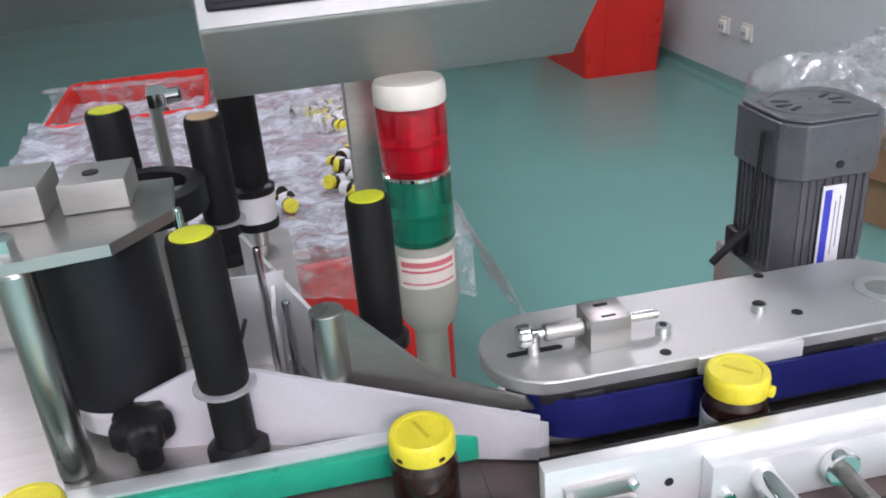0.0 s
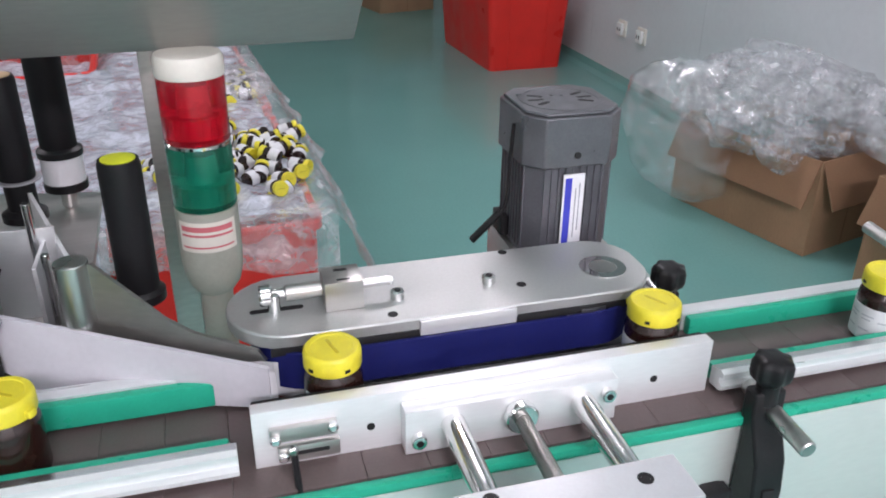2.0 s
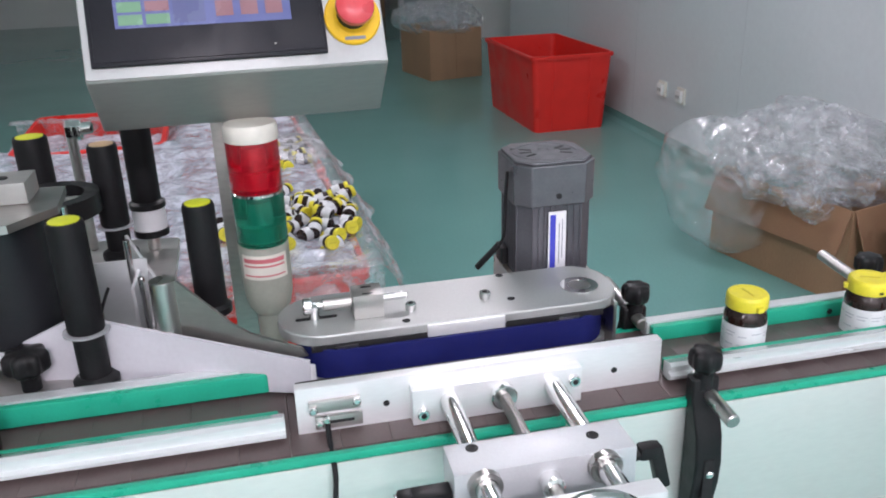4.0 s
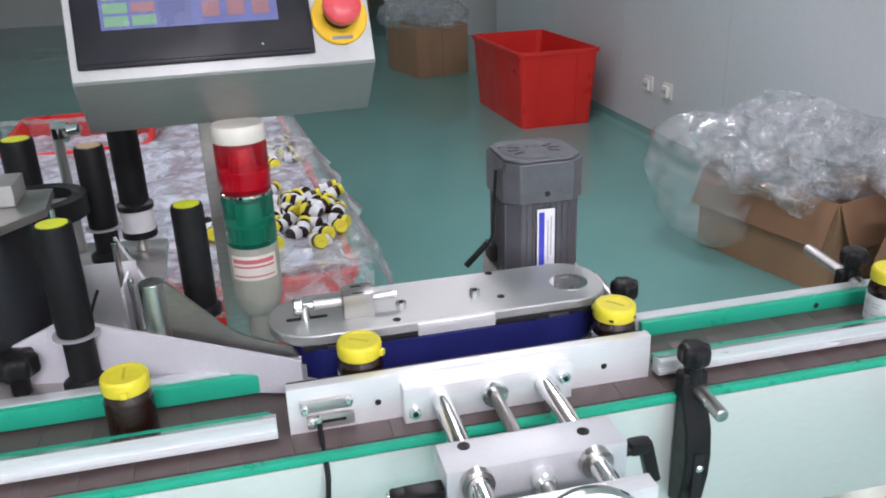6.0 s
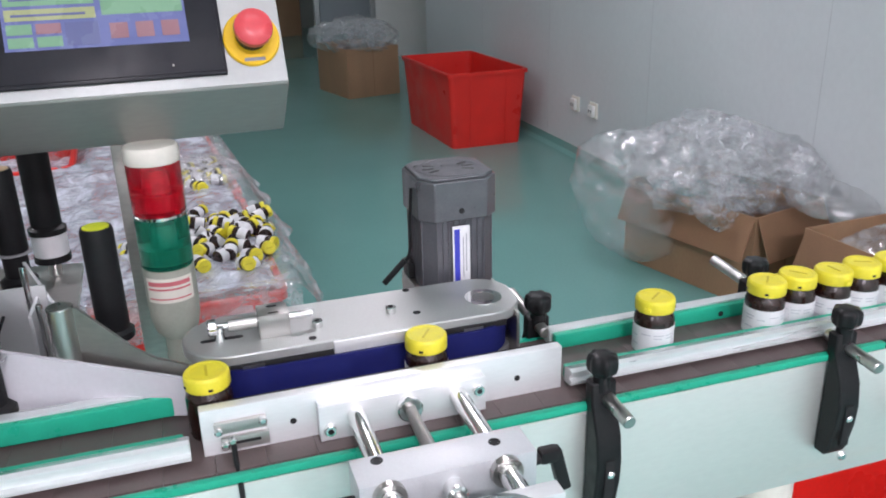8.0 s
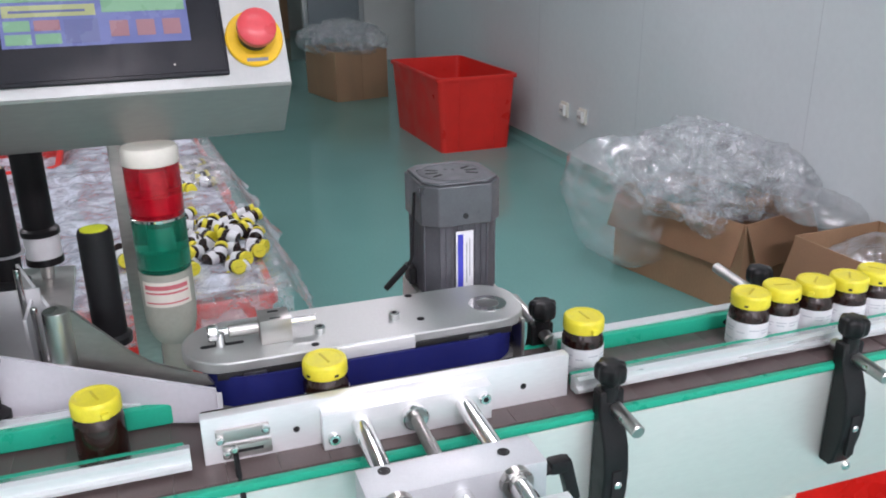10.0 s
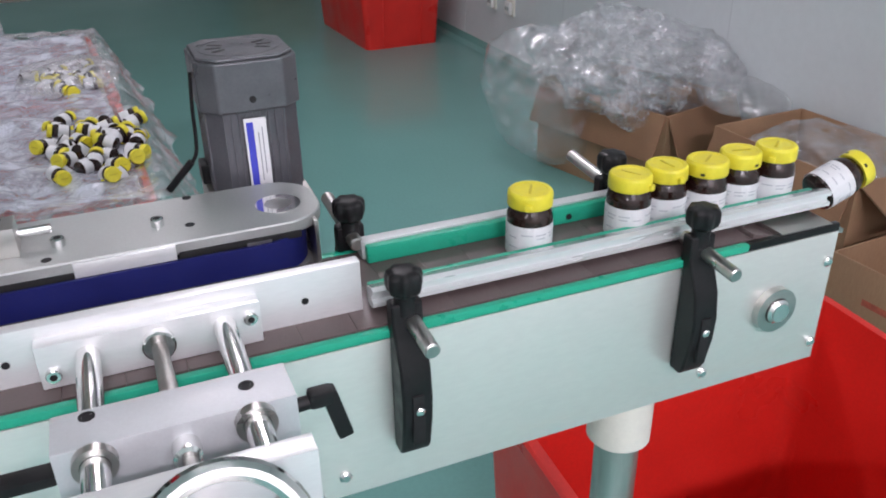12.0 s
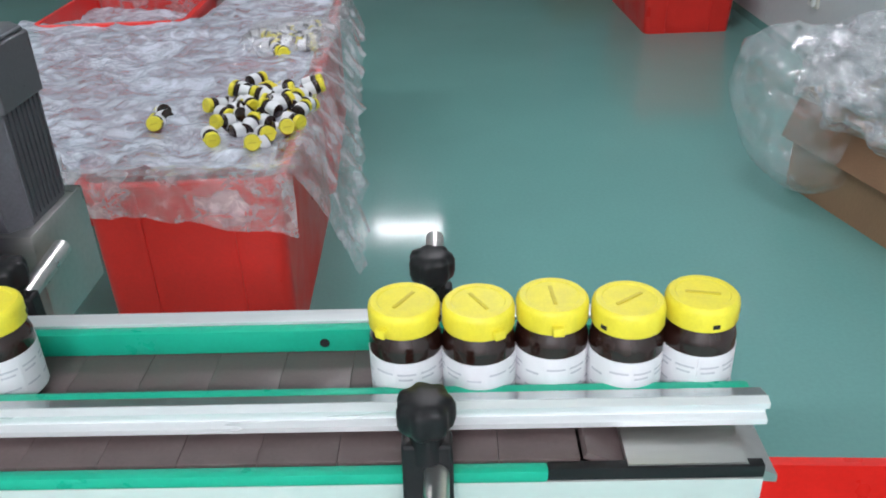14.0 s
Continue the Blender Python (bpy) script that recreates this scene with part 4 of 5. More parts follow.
# label web from the roller round the guide roller to the peel edge
TIP = Vector((-0.0545, YC + 0.0200, 0))
TURN_AT = Vector((-0.240, 0.1185, 0))
web = thing("label_web", pose(0, 0, 0), "white label web drawn towards the peel edge", "label web")
wd = (TURN_AT - TIP).normalized()
wn = Vector((-wd.y, wd.x, 0))


def ribbon(a, b, za, zb, thick=0.0034):
    m = Mesh()
    n = Vector((-(b - a).y, (b - a).x, 0)).normalized() * thick / 2
    v = [m.bm.verts.new((p.x, p.y, z)) for p, z in ((a - n, za[0]), (b - n, zb[0]), (b - n, zb[1]), (a - n, za[1]), (a + n, za[0]), (b + n, zb[0]), (b + n, zb[1]), (a + n, za[1]))]
    for f in ((0, 1, 2, 3), (7, 6, 5, 4), (0, 4, 5, 1), (1, 5, 6, 2), (2, 6, 7, 3), (3, 7, 4, 0)):
        m.bm.faces.new([v[i] for i in f])
    return m


part("web", ribbon(TURN_AT, TIP, (0.886, 0.952), (0.8862, 0.9165)), WEB, web, "white web")
part("web", ribbon(Vector((-0.287, 0.1265, 0)), TURN_AT + Vector((-0.0005, 0.0, 0)), (0.894, 0.930), (0.890, 0.952)), WEB, web, "white web")

# ---- the control panel ----
panel = thing("control_panel", pose(-0.083, 0.213, 1.127, -25, 0, 2.5), "stainless control panel with touch screen and emergency stop", "control panel")
HW = 0.1325
case = part("case", Mesh().prism([(0, 0), (0, 0.2), (0.10, 0.2), (0.10, -0.02), (0.073, -0.026)][::-1], -HW, HW, "x"), CASE, panel, "brushed stainless case")
cbv = case.modifiers.new("edge", "BEVEL")
cbv.width, cbv.segments, cbv.limit_method = 0.002, 2, "ANGLE"
part("front_sheet", Mesh().box(-HW + 0.001, HW - 0.001, -0.0022, -0.0002, 0.0015, 0.1985, 0.0008), FACE, panel, "pale front sheet")
bez = part("bezel", Mesh().box(-0.1255, 0.0775, -0.0075, -0.0022, 0.011, 0.155, 0.0022), BEZEL, panel, "black screen bezel")
part("bezel_edge", Mesh().box(-0.122, 0.074, -0.0086, -0.0073, 0.0145, 0.1515, 0.0006), BEZEL, bez)
scr = part("screen", Mesh().box(-0.102, 0.048, -0.0092, -0.0085, 0.043, 0.137), SCREEN_BG, bez, "lit touch screen with coloured fields")


def field(x0, x1, z0, z1, mat, lift=0.0):
    part("field", Mesh().box(x0, x1, -0.0096 - lift, -0.0091 - lift, z0, z1), mat, scr)


field(-0.099, -0.079, 0.0455, 0.0545, SCREEN_GREEN)
field(-0.076, -0.056, 0.0455, 0.0545, SCREEN_GREEN)
field(-0.099, -0.079, 0.057, 0.066, SCREEN_GREEN)
field(-0.076, -0.056, 0.057, 0.066, SCREEN_ORANGE)
field(-0.053, -0.026, 0.0455, 0.066, SCREEN_GREY)
field(-0.099, -0.027, 0.069, 0.079, SCREEN_YELLOW)
field(-0.099, -0.027, 0.082, 0.092, SCREEN_GREEN)
field(-0.099, -0.027, 0.095, 0.105, SCREEN_YELLOW)
field(-0.099, -0.027, 0.108, 0.133, SCREEN_GREEN)
field(-0.022, 0.046, 0.071, 0.133, SCREEN_GREEN)
for k in range(3):
    field(-0.017 + k * 0.0215, -0.002 + k * 0.0215, 0.0495, 0.0635, SCREEN_ORANGE)
for x0, x1, z0, z1 in ((-0.094, -0.035, 0.0725, 0.0745), (-0.094, -0.045, 0.0865, 0.0885), (-0.012, 0.035, 0.112, 0.115), (-0.094, -0.05, 0.099, 0.1012)):
    part("text_bar", Mesh().box(x0, x1, -0.0099, -0.0095, z0, z1), SCREEN_GREY, scr)
part("status_lamp", Mesh().lathe([(0.0008, 0), (0.0008, 0.0003)], 10, pose(0.031, -0.0086, 0.022, 90)), IVORY, bez)
stop = part("stop_plate", Mesh().lathe([(0.0258, 0), (0.0258, 0.003), (0.0245, 0.004)], 40, pose(0.1035, -0.0022, 0.043, 90)), ESTOP_YELLOW, panel, "yellow emergency disc")
part("text_bar", Mesh().box(0.094, 0.113, -0.0066, -0.006, 0.0215, 0.0245), INK, stop)
part("mushroom", Mesh().lathe([(0.0125, 0), (0.0125, 0.010), (0.0160, 0.013), (0.0176, 0.018), (0.0170, 0.0235), (0.013, 0.0265), (0.006, 0.0275)], 36, pose(0.1035, -0.006, 0.0455, 90)), ESTOP, stop, "red mushroom button")
part("collar", Mesh().lathe([(0.0145, 0), (0.0145, 0.0095)], 30, pose(0.1035, -0.0058, 0.0455, 90)), DARK, stop)
post = thing("panel_post", pose(-0.113, 0.335, 0.62), "dark square steel post under the control panel", "post")
part("tube", Mesh().box(-0.012, 0.012, -0.012, 0.012, 0, 0.515, 0.002), STEEL_DULL, post)
part("foot_plate", Mesh().box(-0.018, 0.016, -0.022, 0.022, 0, 0.006, 0.001), STEEL, post)


# ---- bins, crates and cartons ----
def bin_mesh(wx, wy, h, flare, wall_t=0.006, rim=0.022):
    """An open tapered bin with a rim; the origin at the middle of its base."""
    m = Mesh()
    def outline(sx, sy, r=0.035, seg=5):
        out = []
        for cx, cy, a0 in ((sx - r, sy - r, 0), (-sx + r, sy - r, 90), (-sx + r, -sy + r, 180), (sx - r, -sy + r, 270)):
            out += [(cx + r * math.cos(radians(a0 + 90 * k / seg)), cy + r * math.sin(radians(a0 + 90 * k / seg))) for k in range(seg + 1)]
        return out
    hx, hy = wx / 2, wy / 2
    levels = [(hx - flare, hy - flare, 0), (hx - 0.012, hy - 0.012, h - rim), (hx, hy, h - rim), (hx, hy, h - 0.004), (hx - 0.004, hy - 0.004, h),
              (hx - 0.018, hy - 0.018, h), (hx - flare - wall_t, hy - flare - wall_t, wall_t)]
    rings = [[m.bm.verts.new((*p, z)) for p in outline(a, b)] for a, b, z in levels]
    for a, b in zip(rings, rings[1:]):
        for k in range(len(a)):
            m.bm.faces.new((a[k], a[(k + 1) % len(a)], b[(k + 1) % len(a)], b[k]))
    m.bm.faces.new(rings[0][::-1])
    m.bm.faces.new(rings[-1])
    return m


def red_bin(m, wx, wy, h, label, flare=0.03, ribs=True):
    t = thing("red_bin", m, label, "plastic bin", "red plastic bins")
    part("tub", bin_mesh(wx, wy, h, flare), RED, t, "red moulded tub")
    if ribs:
        for k in (-1, 1):
            for s in (-1, 1):
                part("rib", Mesh().box(-0.004, 0.004, -0.005, 0.004, 0.0, h - 0.03, 0.001, m=pose(k * wx * 0.22, s * (wy / 2 - flare), 0.004, -s * math.degrees(math.atan2(flare - 0.012, h)))), RED, t)
    return t


red_bin(pose(0.845, 0.19, 0, 0, 0, -2), 0.66, 0.50, 0.45, "large red plastic bin on the floor under the outfeed end", 0.03)
red_bin(pose(1.745, 4.61, 0, 0, 0, 2), 0.535, 0.95, 0.465, "red plastic bin on the floor by the pale wall", 0.040)
red_bin(pose(-0.098, 1.699, 0, 0, 0, 2), 0.452, 0.857, 0.459, "red plastic crate lined with clear film, heaped with small bottles", 0.018)
red_bin(pose(-0.154, 2.628, 0, 0, 0, 4), 0.478, 0.938, 0.459, "red plastic crate under clear film", 0.018)
red_bin(pose(-0.619, 2.299, 0, 0, 0, 3), 0.451, 0.631, 0.452, "red plastic crate under clear film", 0.018)
red_bin(pose(-0.745, 2.984, 0, 0, 0, 3), 0.56, 0.70, 0.487, "red plastic crate with its far rim bare of film", 0.018)


def carton(m, wx, wy, h, label, flaps=(60, 40, 70, 50), prints=()):
    t = thing("carton", m, label, "cardboard box", "cardboard boxes")
    hx, hy, w = wx / 2, wy / 2, 0.005
    body = part("side", Mesh().box(-hx, hx, -hy, -hy + w, 0, h, 0.0015), CARD, t, "brown cardboard side")
    part("side", Mesh().box(-hx, hx, hy - w, hy, 0, h, 0.0015), CARD, t)
    part("side", Mesh().box(-hx, -hx + w, -hy + w, hy - w, 0, h, 0.0015), CARD, t)
    part("side", Mesh().box(hx - w, hx, -hy + w, hy - w, 0, h, 0.0015), CARD, t)
    part("bottom", Mesh().box(-hx + w, hx - w, -hy + w, hy - w, 0, w), CARD, t)
    part("seam", Mesh().box(-0.002, 0.002, -hy - 0.0012, -hy - 0.0002, 0.0, h), CARD_IN, body)
    depth = min(wx, wy) * 0.42
    for k, (a, b, wide, high) in enumerate(prints):      # printed bars on the side that faces -x
        part("text_bar", Mesh().box(-hx - 0.0012, -hx - 0.0003, a - wide / 2, a + wide / 2, b - high / 2, b + high / 2), PRINT, body)
    for (px, py, ang, long_) in ((0, -hy, 0, wx), (hx, 0, 90, wy), (0, hy, 180, wx), (-hx, 0, 270, wy)):
        k = [0, 90, 180, 270].index(ang)
        if flaps[k] is None:
            continue
        part("flap", Mesh().box(-long_ / 2 + 0.006, long_ / 2 - 0.006, -depth, 0, -0.0045, 0, 0.001), CARD_IN, t, "bent cardboard flap").matrix_basis = pose(px, py, h, 0, 0, ang) @ pose(0, 0, 0, flaps[k])
    return t


carton(pose(1.855, 1.95, 0, 0, 0, 15), 0.38, 0.60, 0.33, "brown cardboard box half covered by clear film", (66, None, None, 70))
carton(pose(1.965, 1.16, 0, 0, 0, 3), 0.36, 0.52, 0.36, "open brown cardboard box against the wall", (28, None, None, 72), [(0.05, 0.2, 0.08, 0.018), (0.05, 0.165, 0.05, 0.012)])
carton(pose(1.90, 0.56, 0, 0, 0, 4), 0.44, 0.52, 0.24, "low brown cardboard box against the wall", (None, None, None, None), [(0.12, 0.15, 0.07, 0.016)])
carton(pose(1.447, 6.43, 0, 0, 0, 13), 0.47, 0.60, 0.40, "brown cardboard box with clear film spilling over, at the far end", (None, None, None, None))
carton(pose(1.36, 11.2, 0, 0, 0, 4), 0.60, 0.50, 0.75, "brown cardboard box standing far back", (60, 60, 50, 50))


# ---- clear film ----
def ease(a, b, t):
    s = max(0.0, min(1.0, (t - a) / (b - a)))
    return s * s * (3 - 2 * s)


def crumple(q):
    """Sharp ridges at three sizes, about 0 to 1."""
    return 1 - abs(noise.noise(q)) * 1.5 - abs(noise.noise(q * 2.3 + Vector((3, 1, 0)))) * 0.7 - abs(noise.noise(q * 5.1)) * 0.22


def grid_faces(me, grid, closed=False):
    for r0, r1 in zip(grid, grid[1:]):
        n = len(r0)
        for j in range(n if closed else n - 1):
            k = (j + 1) % n
            me.bm.faces.new((r0[j], r1[j], r1[k]))
            me.bm.faces.new((r0[j], r1[k], r0[k]))


def film_lump(name, m, radii, floor_z, mat, seed, amount, freq, parent, label="", squash=2.4):
    """A crumpled bag: a rounded body with creased sides, flattened where it rests at floor_z."""
    me = Mesh()
    rows = []
    for i in range(1, 60):
        th = math.pi * i / 60
        row = []
        for j in range(110):
            ph = 2 * math.pi * j / 110
            d = Vector((math.sin(th) * math.cos(ph), math.sin(th) * math.sin(ph), math.cos(th)))
            k = 1 / (abs(d.x) ** squash + abs(d.y) ** squash + abs(d.z) ** squash) ** (1 / squash)
            q = Vector((d.x * radii[0], d.y * radii[1], d.z * radii[2])) * freq + Vector((seed * 3.7, seed, seed * 2.1))
            k *= 1 + amount * (crumple(q) - 0.4) + amount * 1.3 * noise.noise(q * 0.4)
            p = m @ Vector((d.x * radii[0] * k, d.y * radii[1] * k, d.z * radii[2] * k))
            p.z = max(p.z, floor_z + 0.008 * (1 + noise.noise(q * 2)))
            p.x = min(p.x, WX - 0.006 - 0.01 * abs(noise.noise(q)))
            row.append(me.bm.verts.new(p))
        rows.append(row)
    grid_faces(me, rows, True)
    return part(name, me, mat, parent, label, crisp=24)


# one wide sheet lies over the crates: its corners, front left round to back left
FL, FR, BR_, BL = Vector((-0.307, 1.263)), Vector((0.160, 1.262)), Vector((0.075, 3.102)), Vector((-1.133, 3.282))
liner = thing("film_sheet", pose(0, 0, 0), "wide clear crumpled packing film lining and covering the red crates", "plastic film")


def sheet_at(u, v):
    left = FL.x - 0.055 * ease(0.0, 0.06, v) - 0.56 * ease(0.05, 0.28, v) - 0.22 * v
    p = Vector((left * (1 - u) + (FR.x - 0.042 + (BR_.x - FR.x) * v) * u, FL.y + (BR_.y - FL.y + 0.18 * (1 - u)) * v))
    q = Vector((p.x, p.y, 0)) * 4.5
    z = 0.470 + 0.020 * crumple(q * 1.25) + 0.012 * noise.noise(q * 0.35)
    z -= 0.07 * ease(-0.384, -0.51, p.x) * ease(2.695, 2.876, p.y)      # the far crate's wall shows above the film
    z += 0.012 * ease(0.06, 0.0, u * 0.6)
    w = noise.noise_vector(q * 0.8) * 0.012
    return (p.x + w.x * min(1, 8 * min(u, 1 - u)), p.y + w.y * min(1, 8 * min(v, 1 - v)), z)


inner = Mesh()
grid_faces(inner, [[inner.bm.verts.new(sheet_at(0.02 + 0.98 * i / 96, 0.022 + 0.966 * j / 190)) for j in range(191)] for i in range(97)])
part("inner_sheet", inner, FILM, liner, "milky crumpled film inside the crates", crisp=26)


def edge_strip(a, b, n, hang, flare, seed):
    """Film that runs over a rim from a to b and hangs down outside it in pleats."""
    me = Mesh()
    d = (b - a).normalized()
    out = Vector((d.y, -d.x))
    rows = []
    for i in range(n + 1):
        s = i / n
        p = a + (b - a) * s
        w = (b - a).length * s
        drop = hang(s) * (1 + 0.30 * noise.noise(Vector((w * 9, seed, 0))) + 0.05 * noise.noise(Vector((w * 26, seed, 4))))
        row = []
        for k in range(19):
            if k < 5:
                off, z = -0.055 + 0.012 * k, 0.475 + 0.002 * k
            else:
                t = (k - 5) / 13
                off, z = 0.008 + flare(s) * t ** 0.8, 0.481 - 0.006 * t - drop * t
                off += t * 0.020 * noise.noise(Vector((w * 14, seed + 7, t * 0.8))) + t * 0.010 * noise.noise(Vector((w * 38, seed, t * 1.5)))
            q = Vector((w * 11, off * 22, seed + z * 8))
            off += 0.006 * noise.noise(q * 1.7)
            z += 0.008 * crumple(q) if k < 6 else 0.004 * noise.noise(q * 2)
            v = p + out * off + d * 0.012 * noise.noise(q + Vector((5, 5, 5)))
            row.append(me.bm.verts.new((v.x, v.y, max(0.008, z))))
        rows.append(row)
    grid_faces(me, rows)
    return me


film_lump("tuft", pose(-0.312, 3.10, 0.525, 0, 10, 20), (0.06, 0.045, 0.075), 0.472, FILM_SKIRT, 31, 0.3, 12.0, liner, "upright tuft of film")
part("front_flap", edge_strip(FL + Vector((-0.02, 0)), FR + Vector((0.008, 0)), 110, lambda s: 0.075 + 0.05 * s, lambda s: 0.006, 3.0), FILM_SKIRT, liner, "clear film folded over the front rim", crisp=60)
part("side_flap", edge_strip(FR + Vector((0.004, -0.01)), BR_, 240, lambda s: 0.25 - 0.14 * ease(0.1, 0.45, s), lambda s: 0.13 - 0.08 * s, 9.0), FILM_SKIRT, liner, "clear film hanging over the side rim", crisp=60)
part("back_flap", edge_strip(BR_, BL, 120, lambda s: 0.10, lambda s: 0.02, 5.0), FILM_SKIRT, liner, "clear film over the far rim", crisp=60)
part("loose_edge", edge_strip(Vector((-0.934, 1.821)), FL + Vector((0, 0.10)), 120, lambda s: 0.26, lambda s: 0.05, 15.0), FILM, liner, "milky film hanging along the open side", crisp=60)


bag = thing("film_bag", pose(0, 0, 0), "large crumpled clear film bag slumped over the cardboard box", "plastic film")
film_lump("bag_body", pose(1.83, 1.98, 0.40, 0, 6, 15), (0.30, 0.36, 0.15), 0.27, FILM_BAG, 5, 0.28, 6.5, bag, "milky crumpled heap of film")
film_lump("upper_layer", pose(1.84, 1.97, 0.44, 0, 10, 25), (0.23, 0.29, 0.13), 0.34, FILM_BAG, 9, 0.30, 8.0, bag)
film_lump("front_fold", pose(1.73, 1.75, 0.34, -20, 10, 15), (0.15, 0.07, 0.10), 0.22, FILM_BAG, 13, 0.25, 8.0, bag, "clear fold hanging over the box's edge")
film_lump("hanging_end", pose(1.565, 2.14, 0.26, 0, -10, 18), (0.155, 0.24, 0.245), 0.012, FILM_THIN, 6, 0.16, 4.5, bag, "clear end of the bag beside the box")
film_lump("trailing_end", pose(2.03, 1.62, 0.37, 0, 14, -20), (0.15, 0.16, 0.06), 0.335, FILM_THIN, 16, 0.2, 8.0, bag)
inside = thing("film_bag", pose(0, 0, 0), "crumpled clear film inside the open box", "plastic film")
film_lump("bag_body", pose(1.965, 1.17, 0.27, 0, 0, 3), (0.16, 0.235, 0.12), 0.02, FILM_THIN, 7, 0.2, 8.0, inside)
far_bag = thing("film_bag", pose(0, 0, 0), "crumpled clear film spilling over the far cardboard box", "plastic film")
film_lump("bag_body", pose(1.44, 6.43, 0.46, 0, 0, 13), (0.29, 0.36, 0.13), 0.33, FILM_BAG, 8, 0.25, 7.0, far_bag)
film_lump("upper_layer", pose(1.46, 6.40, 0.50, 0, 0, 13), (0.20, 0.25, 0.13), 0.36, FILM_BAG, 18, 0.25, 8.0, far_bag)

# ---- bottles ----
BR, BZ = 0.0185, TOP + 0.0005
CAP_BOTTOM = 0.0432


def bottle_parts(t):
    part("body", Mesh().lathe([(0.0150, 0), (0.0178, 0.0015), (BR, 0.004), (BR, 0.0348), (BR - 0.0009, 0.0382), (BR - 0.003, 0.0412), (0.0150, 0.0428), (0.0150, 0.047)], 40), BROWN, t, "dark brown plastic body")
    m = Mesh().lathe([(0.0178, CAP_BOTTOM), (0.0181, CAP_BOTTOM + 0.0008), (0.0181, CAP_BOTTOM + 0.0090), (0.0176, CAP_BOTTOM + 0.0112), (0.0163, CAP_BOTTOM + 0.0125), (0.0135, CAP_BOTTOM + 0.0125), (0.0130, CAP_BOTTOM + 0.0120), (0.004, CAP_BOTTOM + 0.0120)], 40)
    cap = part("cap", m, YELLOW, t, "yellow plastic cap")
    part("tab", Mesh().box(0.0172, 0.0212, -0.003, 0.003, CAP_BOTTOM + 0.001, CAP_BOTTOM + 0.006, 0.0012), YELLOW, cap)
    part("embossed_bar", Mesh().box(-0.0085, 0.0085, -0.001, 0.001, CAP_BOTTOM + 0.0119, CAP_BOTTOM + 0.0125, 0.0003), INK_OLIVE, cap)
    for a in (200, 275):
        part("notch", Mesh().box(-0.0017, 0.0017, -0.0186, -0.0178, CAP_BOTTOM + 0.0025, CAP_BOTTOM + 0.0045, m=pose(0, 0, 0, 0, 0, a)), DARK, cap)


INK_OLIVE = material("cap_emboss", (0.60, 0.48, 0.02), 0.5, vary=0.05)
PIECES = 10
SPAN = 359.0 / PIECES
LABEL_R = BR + 0.0002


def label_piece_mesh(k):
    """One curved strip of the label; its origin in the middle of the strip, its outside towards +x."""
    m = Mesh()
    n = 4
    pa = [(LABEL_R * math.cos(radians(SPAN * (j / n - 0.5) * 1.02)) - LABEL_R, LABEL_R * math.sin(radians(SPAN * (j / n - 0.5) * 1.02))) for j in range(n + 1)]
    pb = [((p[0] + LABEL_R) * 1.012 - LABEL_R, p[1] * 1.012) for p in pa]
    m.prism(pa[::-1] + pb, 0.0035, 0.0298, "z")
    return mesh_data("label_strip", m, PAPER)


def label_text_mesh(k):
    m = Mesh()
    for z, a, b in ((0.0225, -0.8, 0.8), (0.0195, -0.7, 0.5), (0.011, -0.8, 0.6)):
        if (k * 3 + int(z * 1000)) % 4 == 0:
            continue
        n = 3
        pa = [(LABEL_R * 1.0125 * math.cos(radians(SPAN * 0.5 * (a + (b - a) * j / n))) - LABEL_R, LABEL_R * 1.0125 * math.sin(radians(SPAN * 0.5 * (a + (b - a) * j / n)))) for j in range(n + 1)]
        pb = [((p[0] + LABEL_R) * 1.006 - LABEL_R, p[1] * 1.006) for p in pa]
        m.prism(pa[::-1] + pb, z, z + 0.0011, "z")
    return mesh_data("text_bar", m, INK_PALE)


INK_PALE = material("pale_print", (0.48, 0.49, 0.53), 0.6, vary=0.08)
STRIPS = [label_piece_mesh(k) for k in range(PIECES)]
TEXTS = [label_text_mesh(k) for k in range(PIECES)]
master = thing("bottle", pose(0, 0, -5), "small dark brown bottle with yellow cap and white label", "bottle", "bottles on the conveyor")
bottle_parts(master)


def wrapped(k):
    """Where strip k sits on the bottle, in the bottle's space."""
    a = 90 + SPAN * (k + 0.5)
    return pose(0, 0, 0, 0, 0, a) @ pose(LABEL_R, 0, 0)


def make_bottle(spin):
    t = copy_thing(master, pose(0, YC, BZ, 0, 0, spin))
    strips = []
    for k in range(PIECES):
        s = new("label_strip", STRIPS[k])
        s.parent = t
        s.matrix_basis = wrapped(k)
        x = new("text_bar", TEXTS[k])
        x.parent = s
        strips.append(s)
    return t, strips


# when each bottle passes the peel edge, in seconds
PASS = [-5.1, -4.34, -3.58, -2.82, -2.06, -1.3, -0.52, 0.29, 1.01, 1.79, 2.57, 4.98, 5.74, 6.515, 7.28, 8.04, 8.81, 9.58, 10.34, 12.77, 13.57]
# way along the conveyor after that moment
WAY = [(-2.2, -0.643), (-1.0, -0.323), (-0.5, -0.182), (0.0, -0.050), (0.25, -0.010), (0.5, 0.050), (0.75, 0.130), (1.0, 0.208), (1.25, 0.280), (1.5, 0.345), (1.75, 0.403), (1.95, 0.4340)]
SLOT, STEP, LAST = 0.4725, 0.0385, 4
ARRIVE, PUSHED = 2.11, 2.36


def along(tau):
    for (a, xa), (b, xb) in zip(WAY, WAY[1:]):
        if tau <= b:
            return xa + (xb - xa) * max(0, tau - a) / (b - a)
    return WAY[-1][1]


